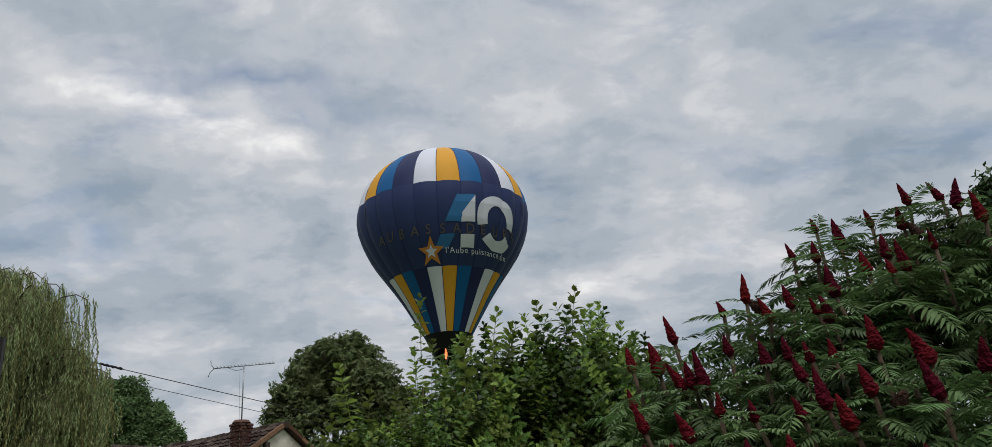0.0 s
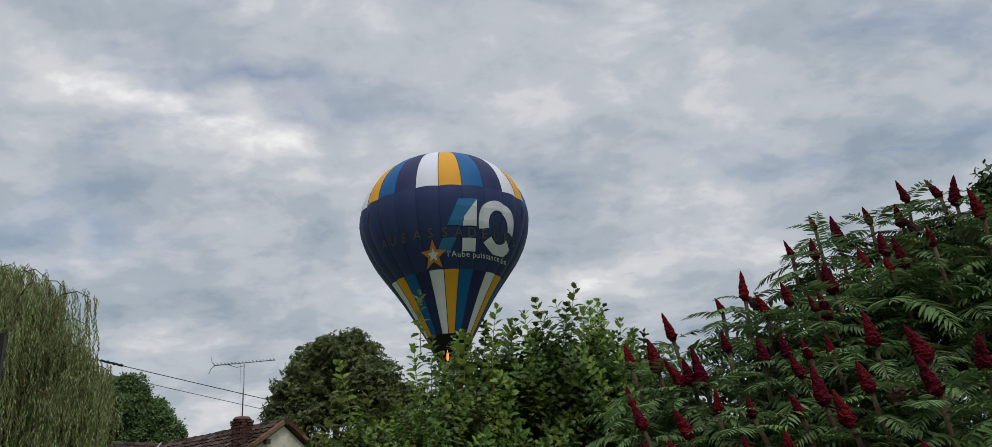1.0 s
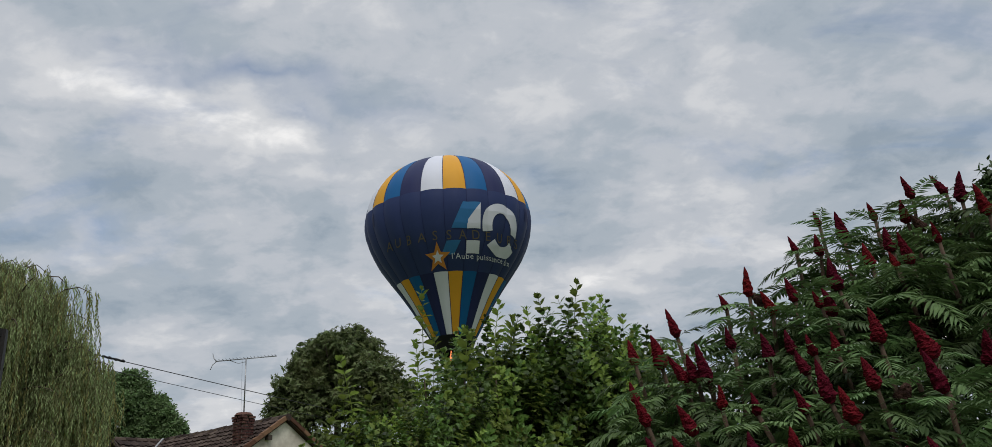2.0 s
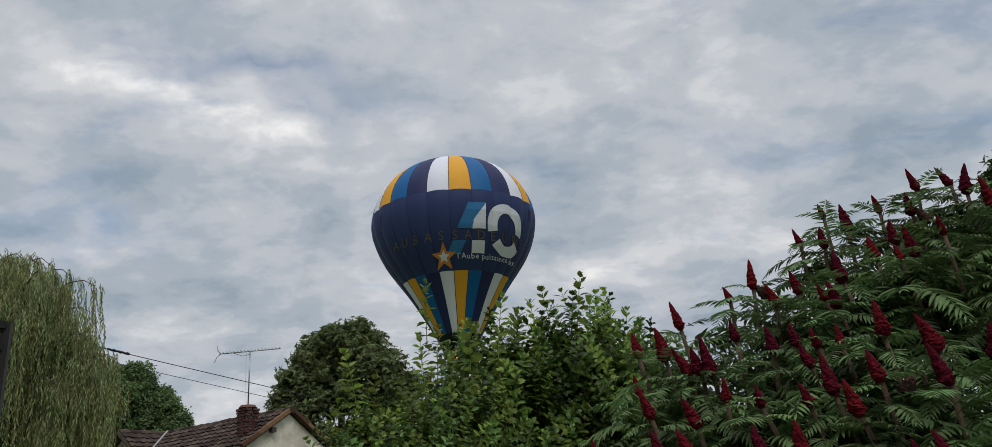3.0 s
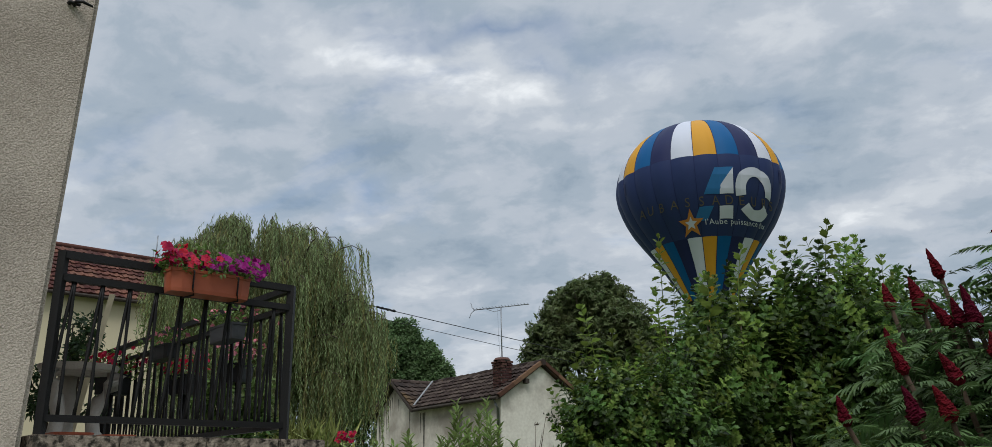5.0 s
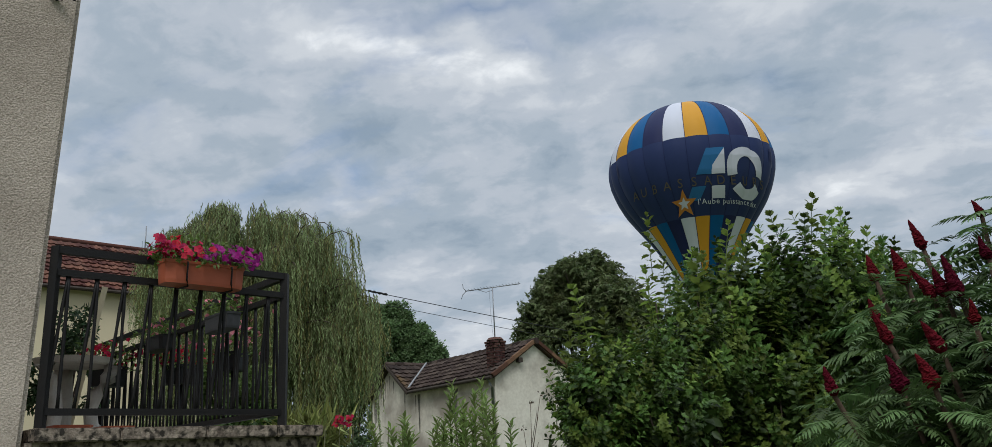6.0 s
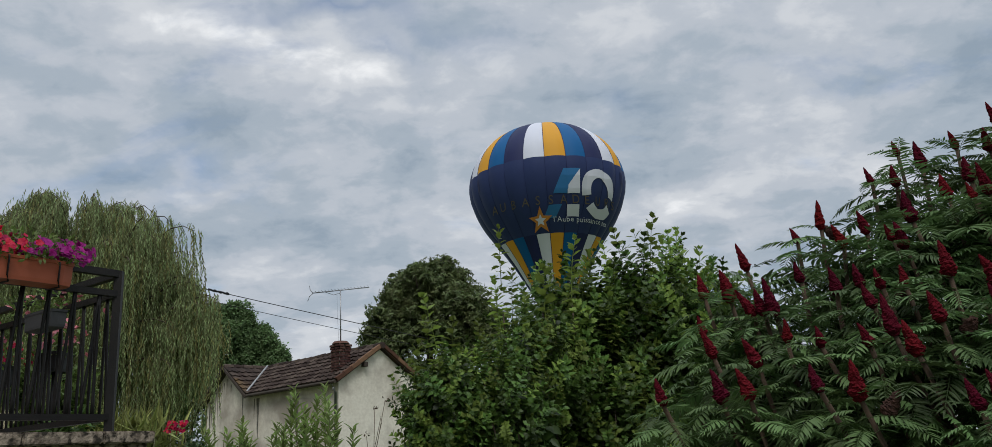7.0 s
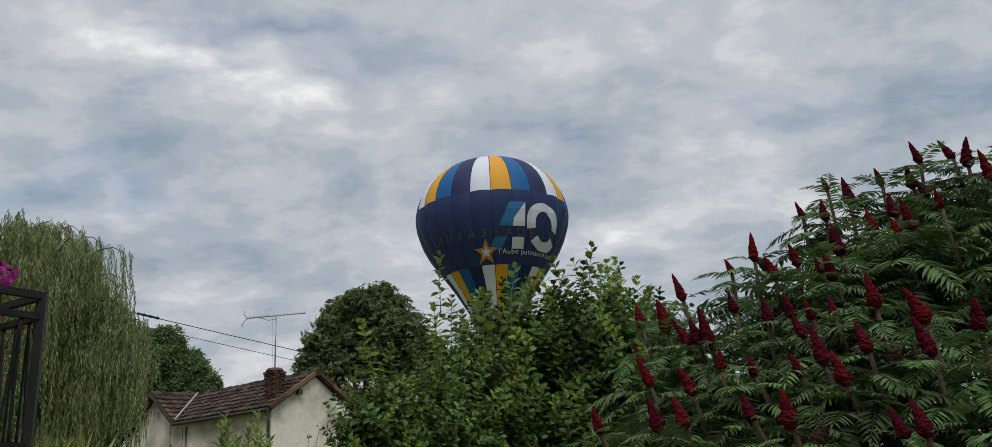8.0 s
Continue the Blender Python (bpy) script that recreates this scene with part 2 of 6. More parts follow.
M = {
    "grass": material("grass", (0.06, 0.10, 0.03), (0.10, 0.12, 0.04), 0.95, scale=0.6, fine=20, bump=0.5),
    "render_wall": material("rough_cast_render", (0.55, 0.465, 0.385), (0.31, 0.255, 0.205), 0.95, scale=1.3, fine=95, bump=1.0, amount=1.0, grain=1.1, spec=0.08, stain=(0.27, 0.24, 0.205), stain_scale=0.8, stain_amount=0.4),
    "stone": material("lichen_stone", (0.38, 0.31, 0.245), (0.13, 0.10, 0.08), 0.95, scale=18, fine=60, bump=0.9, amount=1.0, spec=0.1, stain=(0.04, 0.034, 0.028), stain_scale=24, stain_amount=1.0, stain_from=0.47),
    "iron": material("black_painted_iron", (0.009, 0.009, 0.010), (0.018, 0.015, 0.013), 0.5, scale=10, fine=80, bump=0.2, spec=0.2),
    "terracotta_plastic": material("terracotta_plastic", (0.42, 0.11, 0.055), (0.36, 0.09, 0.045), 0.5, scale=6, fine=50, bump=0.05),
    "concrete": material("cast_concrete", (0.48, 0.44, 0.38), (0.36, 0.33, 0.285), 0.9, scale=6, fine=60, bump=0.4, stain=(0.28, 0.26, 0.23), stain_scale=5, stain_amount=0.4),
    "plaster": material("weathered_lime_render", (0.70, 0.655, 0.565), (0.56, 0.51, 0.43), 0.95, scale=0.9, fine=14, bump=0.3, amount=1.0, grain=0.8, spec=0.1, stain=(0.27, 0.23, 0.19), stain_scale=0.8, stain_amount=0.75, stain_from=0.48),
    "soot": material("black_water_stain", (0.075, 0.07, 0.06), (0.22, 0.20, 0.17), 0.95, scale=5, fine=25, bump=0.1, amount=1.0, spec=0.1),
    "cream": material("cream_render", (0.72, 0.62, 0.42), (0.64, 0.55, 0.37), 0.95, scale=1, fine=20, bump=0.2),
    "brown_tile": material("weathered_brown_tile", (0.070, 0.050, 0.041), (0.030, 0.025, 0.023), 0.95, scale=2.0, fine=30, bump=0.4, amount=1.0, island=0.5, spec=0.08, stain=(0.13, 0.072, 0.022), stain_scale=0.9, stain_amount=0.45),
    "red_tile": material("red_clay_tile", (0.135, 0.055, 0.040), (0.062, 0.032, 0.027), 0.9, scale=2, fine=30, bump=0.4, amount=0.9, island=0.45, spec=0.08),
    "ridge_tile": material("orange_ridge_tile", (0.17, 0.085, 0.05), (0.075, 0.05, 0.038), 0.95, scale=5, fine=40, bump=0.4, island=0.45, spec=0.08),
    "brick": material("dark_red_brick", (0.105, 0.047, 0.039), (0.055, 0.033, 0.03), 0.95, scale=8, fine=50, bump=0.5, island=0.35, spec=0.08),
    "mortar": material("grey_mortar", (0.24, 0.22, 0.20), None, 0.95, scale=8, fine=60, bump=0.3),
    "zinc": material("zinc_sheet", (0.30, 0.30, 0.30), (0.22, 0.22, 0.22), 0.6, 0.3, scale=4, fine=30, bump=0.1),
    "dark_wood": material("dark_weathered_wood", (0.06, 0.045, 0.035), (0.035, 0.028, 0.022), 0.85, scale=5, fine=40, bump=0.3, stretch=(1, 1, 0.1)),
    "alu": material("grey_aluminium", (0.30, 0.31, 0.32), (0.2, 0.2, 0.21), 0.45, 0.7, scale=6, fine=40, bump=0.05),
    "rubber": material("black_cable_rubber", (0.02, 0.02, 0.022), None, 0.7, scale=6, fine=40, bump=0.05),
    "bark": material("grey_brown_bark", (0.10, 0.075, 0.055), (0.05, 0.04, 0.03), 0.95, scale=6, fine=40, bump=0.8, stretch=(1, 1, 0.25)),
    "sumac_bark": material("velvet_brown_stem", (0.085, 0.055, 0.035), (0.05, 0.035, 0.025), 0.95, scale=10, fine=60, bump=0.4),
    "green_stem": material("green_stem", (0.07, 0.09, 0.03), (0.08, 0.06, 0.03), 0.7, scale=8, fine=40, bump=0.1),
    "willow_leaf": leaf_material("willow_leaf", (0.31, 0.36, 0.16), (0.22, 0.28, 0.12), 0.5, 0.5, spread=0.02),
    "willow_olive": leaf_material("willow_olive_leaf", (0.27, 0.25, 0.09), (0.19, 0.19, 0.07), 0.4, 0.4, spread=0.02),
    "chestnut_leaf": leaf_material("chestnut_leaf", (0.090, 0.132, 0.048), (0.112, 0.120, 0.044), 0.5, 0.40, spread=0.018),
    "wood_leaf": leaf_material("woodland_leaf", (0.13, 0.195, 0.075), (0.085, 0.14, 0.052), 0.45, 0.4),
    "shrub_leaf": leaf_material("shrub_leaf", (0.090, 0.148, 0.029), (0.042, 0.080, 0.018), 0.75, 0.30, rough=0.45),
    "shoot_leaf": leaf_material("young_shoot_leaf", (0.21, 0.275, 0.052), (0.115, 0.172, 0.036), 0.5, 0.45),
    "sumac_leaf": leaf_material("sumac_leaf", (0.066, 0.118, 0.040), (0.094, 0.142, 0.046), 0.55, 0.28),
    "sumac_cone": material("crimson_velvet_drupes", (0.115, 0.008, 0.016), (0.045, 0.004, 0.008), 0.95, scale=30, fine=160, bump=0.8, amount=0.9, island=0.3, spec=0.05),
    "old_cone": material("withered_brown_drupes", (0.085, 0.045, 0.035), (0.03, 0.018, 0.016), 0.95, scale=40, fine=140, bump=0.9, amount=1.0, spec=0.05),
    "lance_leaf": leaf_material("pale_lance_leaf", (0.26, 0.33, 0.10), (0.15, 0.215, 0.062), 0.5, 0.45),
    "grass_blade": leaf_material("yellow_green_blade", (0.36, 0.36, 0.11), (0.20, 0.24, 0.07), 0.4, 0.3),
    "flower_leaf": leaf_material("flower_leaf", (0.10, 0.17, 0.04), (0.15, 0.19, 0.05), 0.35, 0.3),
    "dark_leaf": leaf_material("dark_evergreen_leaf", (0.04, 0.075, 0.028), (0.055, 0.085, 0.03), 0.4, 0.2),
    "red_petal": leaf_material("scarlet_petal", (0.48, 0.010, 0.045), (0.38, 0.008, 0.06), 0.3, 0.3),
    "magenta_petal": leaf_material("magenta_petal", (0.33, 0.008, 0.19), (0.22, 0.006, 0.16), 0.35, 0.3),
    "pink_petal": leaf_material("salmon_pink_petal", (0.62, 0.15, 0.17), (0.6, 0.3, 0.36), 0.3, 0.3),
    "white_plastic": material("dark_grey_plastic", (0.07, 0.072, 0.078), (0.05, 0.05, 0.054), 0.5, scale=5, fine=40, bump=0.05),
    "black_plastic": material("black_plastic", (0.02, 0.02, 0.022), None, 0.5, scale=5, fine=40, bump=0.05),
    "navy": material("navy_nylon", (0.024, 0.036, 0.105), (0.020, 0.031, 0.09), 0.6, scale=0.25, fine=2.0, bump=0.12, spec=0.15),
    "deep_navy": material("deep_navy_nylon", (0.016, 0.021, 0.075), (0.013, 0.017, 0.06), 0.6, scale=0.25, fine=2.0, bump=0.12, spec=0.15),
    "blue": material("blue_nylon", (0.005, 0.085, 0.235), (0.004, 0.075, 0.205), 0.6, scale=0.25, fine=2.0, bump=0.12, spec=0.15),
    "sky_blue": material("sky_blue_nylon", (0.03, 0.135, 0.30), (0.026, 0.12, 0.27), 0.6, scale=0.25, fine=2.0, bump=0.12, spec=0.15),
    "yellow": material("yellow_nylon", (0.56, 0.275, 0.024), (0.50, 0.24, 0.02), 0.6, scale=0.25, fine=2.0, bump=0.12, spec=0.15),
    "white": material("white_nylon", (0.54, 0.55, 0.61), (0.49, 0.50, 0.56), 0.6, scale=0.25, fine=2.0, bump=0.12, spec=0.15),
    "gold_letter": material("gold_letter_film", (0.11, 0.09, 0.06), (0.07, 0.06, 0.05), 0.6, scale=0.25, fine=2.0, bump=0.12, spec=0.15),
    "orange": material("orange_nylon", (0.5, 0.2, 0.04), (0.4, 0.16, 0.035), 0.6, scale=0.25, fine=2.0, bump=0.12, spec=0.15),
    "skirt": material("skirt_nylon", (0.006, 0.006, 0.008), (0.01, 0.01, 0.012), 0.6, scale=0.25, fine=2.0, bump=0.12, spec=0.15),
    "wicker": material("brown_wicker", (0.20, 0.10, 0.04), (0.12, 0.06, 0.03), 0.8, scale=8, fine=60, bump=0.6),
}
flame = bpy.data.materials.new("burner_flame")
flame.use_nodes = True
_b = flame.node_tree.nodes["Principled BSDF"]
_b.inputs["Base Color"].default_value = (0.9, 0.3, 0.1, 1)
_b.inputs["Emission Color"].default_value, _b.inputs["Emission Strength"].default_value = (1.0, 0.28, 0.10, 1), 1.2
M["flame"] = flame


# ---- builders ----
def thing(name, at=(0, 0, 0), turn=0.0):
    e = new(name)
    e.matrix_basis = pose(*at, 0, 0, turn)
    return e


def raw(name, verts, faces, mat, parent=None, label="", smooth=False, kind=""):
    me = bpy.data.meshes.new(name)
    me.from_pydata([tuple(v) for v in verts], [], [tuple(f) for f in faces])
    me.materials.append(M[mat])
    if smooth:
        me.polygons.foreach_set("use_smooth", [True] * len(me.polygons))
    me.update()
    ob = new(name, me)
    ob.parent = parent
    return tagged(ob, label, kind=kind)


def part(name, bm, mat, parent=None, label="", smooth=False):
    me = bpy.data.meshes.new(name)
    bm.to_mesh(me)
    bm.free()
    me.materials.append(M[mat])
    if smooth:
        me.polygons.foreach_set("use_smooth", [True] * len(me.polygons))
    ob = new(name, me)
    ob.parent = parent
    return tagged(ob, label)


def shared(name, me, parent, m):
    ob = new(name, me)
    ob.parent = parent
    ob.matrix_basis = m
    return ob


def box(lo, hi, bevel=0.0, m=None):
    bm = bmesh.new()
    bmesh.ops.create_cube(bm, size=1)
    c = [(a + b) / 2 for a, b in zip(lo, hi)]
    s = [b - a for a, b in zip(lo, hi)]
    for v in bm.verts:
        v.co = Vector([v.co[i] * s[i] + c[i] for i in range(3)])
    if bevel:
        bmesh.ops.bevel(bm, geom=bm.edges[:], offset=bevel, segments=2, affect="EDGES")
    if m:
        bm.transform(m)
    return bm


def tube_arrays(points, radii, sides=6):
    pts = [Vector(p) for p in points]
    verts, faces = [], []
    for i, p in enumerate(pts):
        d = (pts[min(i + 1, len(pts) - 1)] - pts[max(i - 1, 0)]).normalized()
        a = d.orthogonal().normalized() if abs(d.z) > 0.9 else d.cross(Vector((0, 0, 1))).normalized()
        b = d.cross(a)
        for k in range(sides):
            w = 2 * math.pi * k / sides
            verts.append(p + (a * math.cos(w) + b * math.sin(w)) * radii[i])
    for i in range(len(pts) - 1):
        for k in range(sides):
            q, r = i * sides + k, i * sides + (k + 1) % sides
            faces.append((q, r, r + sides, q + sides))
    faces.append(tuple(range(sides))[::-1])
    faces.append(tuple(range((len(pts) - 1) * sides, len(pts) * sides)))
    return verts, faces


def tubes(name, runs, mat, parent=None, label="", kind=""):
    """Several tapered tubes joined into one mesh; a run is (points, radii)."""
    vs, fs = [], []
    for pts, rad, *s in runs:
        v, f = tube_arrays(pts, rad, s[0] if s else 6)
        o = len(vs)
        vs += v
        fs += [tuple(i + o for i in q) for q in f]
    return raw(name, vs, fs, mat, parent, label, True, kind)


def bar(name, a, b, w, mat, parent, square=True, label=""):
    a, b = Vector(a), Vector(b)
    v, f = tube_arrays([a, b], [w * (0.707 if square else 0.5)] * 2, 4 if square else 8)
    if square:
        d = (b - a).normalized()
        turn = Matrix.Rotation(radians(45), 3, d)
        v = [(p - (a if i < 4 else b)) @ turn.transposed() + (a if i < 4 else b) for i, p in enumerate(v)]
    return raw(name, v, f, mat, parent, label)


def unit(a):
    return a / np.maximum(np.linalg.norm(a, axis=-1, keepdims=True), 1e-9)


LEAF_DIAMOND = (np.array([(0, 0, 0), (0.5, 0.42, 0.06), (0, 1, -0.08), (-0.5, 0.42, 0.06)]), [(0, 1, 2), (0, 2, 3)])
LEAF_OVAL = (np.array([(0, 0, 0), (0.34, 0.18, 0.05), (0.5, 0.48, 0.05), (0.24, 0.8, -0.02), (0, 1, -0.14), (-0.24, 0.8, -0.02), (-0.5, 0.48, 0.05), (-0.34, 0.18, 0.05), (0, 0.5, -0.03)]),
             [(0, 1, 8), (1, 2, 8), (2, 3, 8), (3, 4, 8), (4, 5, 8), (5, 6, 8), (6, 7, 8), (7, 0, 8)])
LEAF_TOOTH = (np.array([(0, 0, 0), (0.30, 0.12, 0.04), (0.52, 0.42, 0.06), (0.36, 0.50, 0.04), (0.40, 0.74, 0.0), (0.2, 0.74, -0.02), (0, 1.0, -0.13), (-0.2, 0.74, -0.02), (-0.40, 0.74, 0.0), (-0.36, 0.50, 0.04), (-0.52, 0.42, 0.06), (-0.30, 0.12, 0.04), (0, 0.5, -0.02)]),
              [(0, 1, 12), (1, 2, 12), (2, 3, 12), (3, 4, 12), (4, 5, 12), (5, 6, 12), (6, 7, 12), (7, 8, 12), (8, 9, 12), (9, 10, 12), (10, 11, 12), (11, 0, 12)])


def leaf_arrays(P, D, N, L, W, leaf):
    """Leaves at P that point along D with their faces towards N; L and W are their lengths and widths."""
    tv, tf = leaf
    D = unit(D)
    X = unit(np.cross(D, N))
    Z = np.cross(X, D)
    L, W = np.broadcast_to(L, len(P)), np.broadcast_to(W, len(P))
    v = P[:, None] + X[:, None] * (tv[None, :, 0, None] * W[:, None, None]) + D[:, None] * (tv[None, :, 1, None] * L[:, None, None]) + Z[:, None] * (tv[None, :, 2, None] * L[:, None, None])
    base = np.arange(len(P))[:, None, None] * len(tv)
    f = np.array(tf)[None] + base
    return v.reshape(-1, 3), f.reshape(-1, 3)


def tri_mesh(name, v, f, mat):
    me = bpy.data.meshes.new(name)
    me.vertices.add(len(v))
    me.vertices.foreach_set("co", np.asarray(v, np.float32).ravel())
    me.loops.add(len(f) * 3)
    me.loops.foreach_set("vertex_index", np.asarray(f, np.int32).ravel())
    me.polygons.add(len(f))
    me.polygons.foreach_set("loop_start", np.arange(0, len(f) * 3, 3, dtype=np.int32))
    me.polygons.foreach_set("loop_total", np.full(len(f), 3, np.int32))
    me.materials.append(M[mat])
    me.update(calc_edges=True)
    me.validate()
    return me


def leaves(name, P, D, N, L, W, leaf, mat, parent=None, label="", kind=""):
    v, f = leaf_arrays(P, D, N, L, W, leaf)
    ob = new(name, tri_mesh(name, v, f, mat))
    ob.parent = parent
    return tagged(ob, label, kind=kind)


def clump_leaves(rng, centres, radii, count, up=0.5):
    """Leaves scattered over the outside of lumpy clumps: place, direction and facing."""
    c = np.repeat(np.asarray(centres, float), count, 0)
    r = np.repeat(np.asarray(radii, float), count)[:, None]
    d = unit(rng.normal(size=c.shape) + (0, 0, up * 0.6))
    P = c + d * r * rng.uniform(0.55, 1.08, (len(c), 1)) * (1, 1, 0.75)
    D = unit(d * 0.7 + rng.normal(size=c.shape) * 0.55 + (0, 0, -0.35))
    N = unit(d + rng.normal(size=c.shape) * 0.5 + (0, 0, up))
    return P, D, N


# ---- ground ----
def build_ground():
    n, size = 60, 2200.0
    g = np.linspace(-1, 1, n)
    g = np.sign(g) * np.abs(g) ** 3 * size
    verts = [(x, y + 20, 0.04 * math.sin(x * 0.7) * math.cos(y * 0.5) if abs(x) < 60 and abs(y) < 60 else 0.0) for y in g for x in g]
    faces = [(j * n + i, j * n + i + 1, (j + 1) * n + i + 1, (j + 1) * n + i) for j in range(n - 1) for i in range(n - 1)]
    tagged(raw("ground", verts, faces, "grass"), "rough garden grass with bare patches", "ground", kind="structure")


build_ground()

# ---- the house corner and the raised terrace beside it ----
# all of it lies square to one direction: ALONG runs away from the viewer, INTO goes into the terrace
ALONG, INTO = Vector((0.48, 0.877, 0)).normalized(), Vector((-0.877, 0.48, 0)).normalized()
POST = Vector((-2.62, 5.12, 0))
TERRACE = Matrix(((ALONG.x, INTO.x, 0, POST.x), (ALONG.y, INTO.y, 0, POST.y), (0, 0, 1, 0), (0, 0, 0, 1)))
LEDGE = 1.972


def build_terrace():
    bm = box((-1.55, 0.02, -0.1), (0.26, 5.5, LEDGE - 0.075))
    bm.transform(TERRACE)
    t = tagged(part("terrace_wall", bm, "stone"), "raised terrace of old mottled stone", "terrace wall", kind="structure")
    x = -1.53
    rng = random.Random(3)
    while x < 0.27:
        w = min(rng.uniform(0.42, 0.6), 0.285 - x)
        if w < 0.05:
            break
        bm = box((x + 0.003, -0.035, LEDGE - 0.075), (x + w - 0.003, 0.33, LEDGE), 0.008, TERRACE)
        for v in bm.verts:
            v.co += Vector((noise.noise(v.co * 9), noise.noise(v.co * 9 + Vector((5, 0, 0))), noise.noise(v.co * 7 + Vector((0, 9, 0))) * 0.5)) * 0.008
        part("coping_stone", bm, "stone", t)
        x += w
    bm = box((-1.5, 0.335, LEDGE - 0.08), (0.24, 5.5, LEDGE - 0.02), 0, TERRACE)
    tagged(part("terrace_floor", bm, "concrete"), "grey concrete terrace floor", "floor", kind="structure")


build_terrace()


def build_corner_house():
    m = TERRACE
    bm = box((-14, 0.0, -0.1), (-1.55, 5.5, 7.5), 0.03)
    bmesh.ops.subdivide_edges(bm, edges=bm.edges[:], cuts=3, use_grid_fill=True)
    for v in bm.verts:
        v.co.x += 0.03 * (v.co.z - 2.4)
    bm.transform(m)
    tagged(part("wall_west", bm, "render_wall"), "house corner in grey rough-cast render", "house wall", kind="structure")
    hook = thing("shutter_hook")
    hook.matrix_basis = m @ pose(-1.63, -0.005, 4.575)
    runs = [([(0, 0.02, 0), (0, -0.05, 0), (0.03, -0.07, 0.0), (0.09, -0.07, -0.01)], [0.012, 0.012, 0.010, 0.007], 6),
            ([(-0.03, 0.0, 0.0), (-0.03, -0.02, 0.0), (0.03, -0.02, 0)], [0.014, 0.014, 0.010], 6)]
    tubes("hook_arm", runs, "iron", hook)
    tagged(hook, "rusty iron shutter hook fixed to the wall", "hook")


build_corner_house()


def build_railing():
    r = thing("terrace_railing")
    r.matrix_basis = TERRACE
    z0, z1 = LEDGE - 0.01, 3.012
    tagged(r, "black painted wrought-iron railing on the terrace edge", "railing")
    bar("post", (0, 0.03, z0), (0, 0.03, z1), 0.05, "iron", r)
    bar("post", (-1.48, 0.03, z0), (-1.48, 0.03, z1), 0.045, "iron", r)
    bar("post", (0, 3.6, z0), (0, 3.6, z1), 0.045, "iron", r)
    for z, w in ((z1 - 0.02, 0.045), (z1 - 0.155, 0.04), (z0 + 0.10, 0.038)):
        bar("rail", (-1.48, 0.03, z), (0, 0.03, z), w, "iron", r)
        bar("rail", (0, 0.03, z), (0, 3.6, z), w, "iron", r)
    top, low = z1 - 0.155, z0 + 0.10
    for i in range(9):
        x = -1.40 + i * 0.16
        run = [(x, 0.03, low + (top - low) * k / 8) for k in range(9)]
        lean = [(x - 0.075 + 0.07 * k / 8, 0.03, low + (top - low) * k / 8) for k in range(9)]
        for pts in (run, lean):
            tubes("baluster", [(pts, [0.009 if k % 2 else 0.0115 for k in range(9)], 5)], "iron", r)
    for i in range(23):
        y = 0.16 + i * 0.15
        pts = [(0, y, low + (top - low) * k / 8) for k in range(9)]
        lean = [(0, y - 0.075 + 0.07 * k / 8, low + (top - low) * k / 8) for k in range(9)]
        for q in (pts, lean):
            tubes("baluster", [(q, [0.009 if k % 2 else 0.0115 for k in range(9)], 5)], "iron", r)


build_railing()


# ---- flowers ----
def flower_mesh(name, mat, seed, petals=5, size=0.03):
    """A trumpet of overlapping petals, facing +z."""
    rng = np.random.default_rng(seed)
    a = np.arange(petals) * 2 * np.pi / petals
    D = np.c_[np.cos(a), np.sin(a), np.full(petals, 0.28)]
    N = np.tile((0, 0, 1.0), (petals, 1)) + rng.normal(size=(petals, 3)) * 0.15
    v, f = leaf_arrays(np.zeros((petals, 3)), D, N, size, size * 1.15, LEAF_OVAL)
    return tri_mesh(name, v, f, mat)


FLOWERS = {k: [flower_mesh("flower", k, i, 5, 0.024 + 0.003 * i) for i in range(2)] for k in ("red_petal", "magenta_petal", "pink_petal")}


def planting(parent, rng, length, depth, height, z, leaf_mat, mats, blooms, leaf_count=420, leaf=0.05):
    """Foliage and single blooms over a trough whose middle is at z; mats: what blooms at each end."""
    P = np.c_[rng.uniform(-length / 2, length / 2, leaf_count), rng.normal(0, depth / 2, leaf_count), z + height * rng.uniform(-0.15, 0.85, leaf_count)]
    D = unit(np.c_[P[:, 0] * 0.6, P[:, 1] * 3, rng.uniform(-0.3, 0.8, leaf_count)] + rng.normal(size=P.shape) * 0.5)
    leaves("foliage", P, D, rng.normal(size=P.shape) * 0.6 + (0, 0, 1), rng.uniform(0.6, 1.2, leaf_count) * leaf, leaf * 0.42, LEAF_OVAL, leaf_mat, parent)
    for i in range(blooms):
        x = rng.uniform(-length / 2 - 0.03, length / 2 + 0.05)
        k = mats[min(int((x / length + 0.5 + rng.normal(0, 0.08)) * len(mats)), len(mats) - 1) if x > -length / 2 else 0]
        k = mats[0] if x < -length / 2 else k
        y = rng.normal(-depth * 0.15, depth * 0.55)
        h = z + height * rng.uniform(0.15, 1.0) * (1 - 0.5 * abs(y) / depth)
        d = Vector((rng.normal(0, 0.5) + x * 0.6, y * 4 - 0.4 + rng.normal(0, 0.4), rng.uniform(0.1, 0.9))).normalized()
        m = Matrix.Translation((x, y, h)) @ d.to_track_quat("Z", "Y").to_matrix().to_4x4() @ Matrix.Scale(rng.uniform(0.8, 1.25), 4)
        shared("flower", FLOWERS[k][int(rng.integers(2))], parent, m)


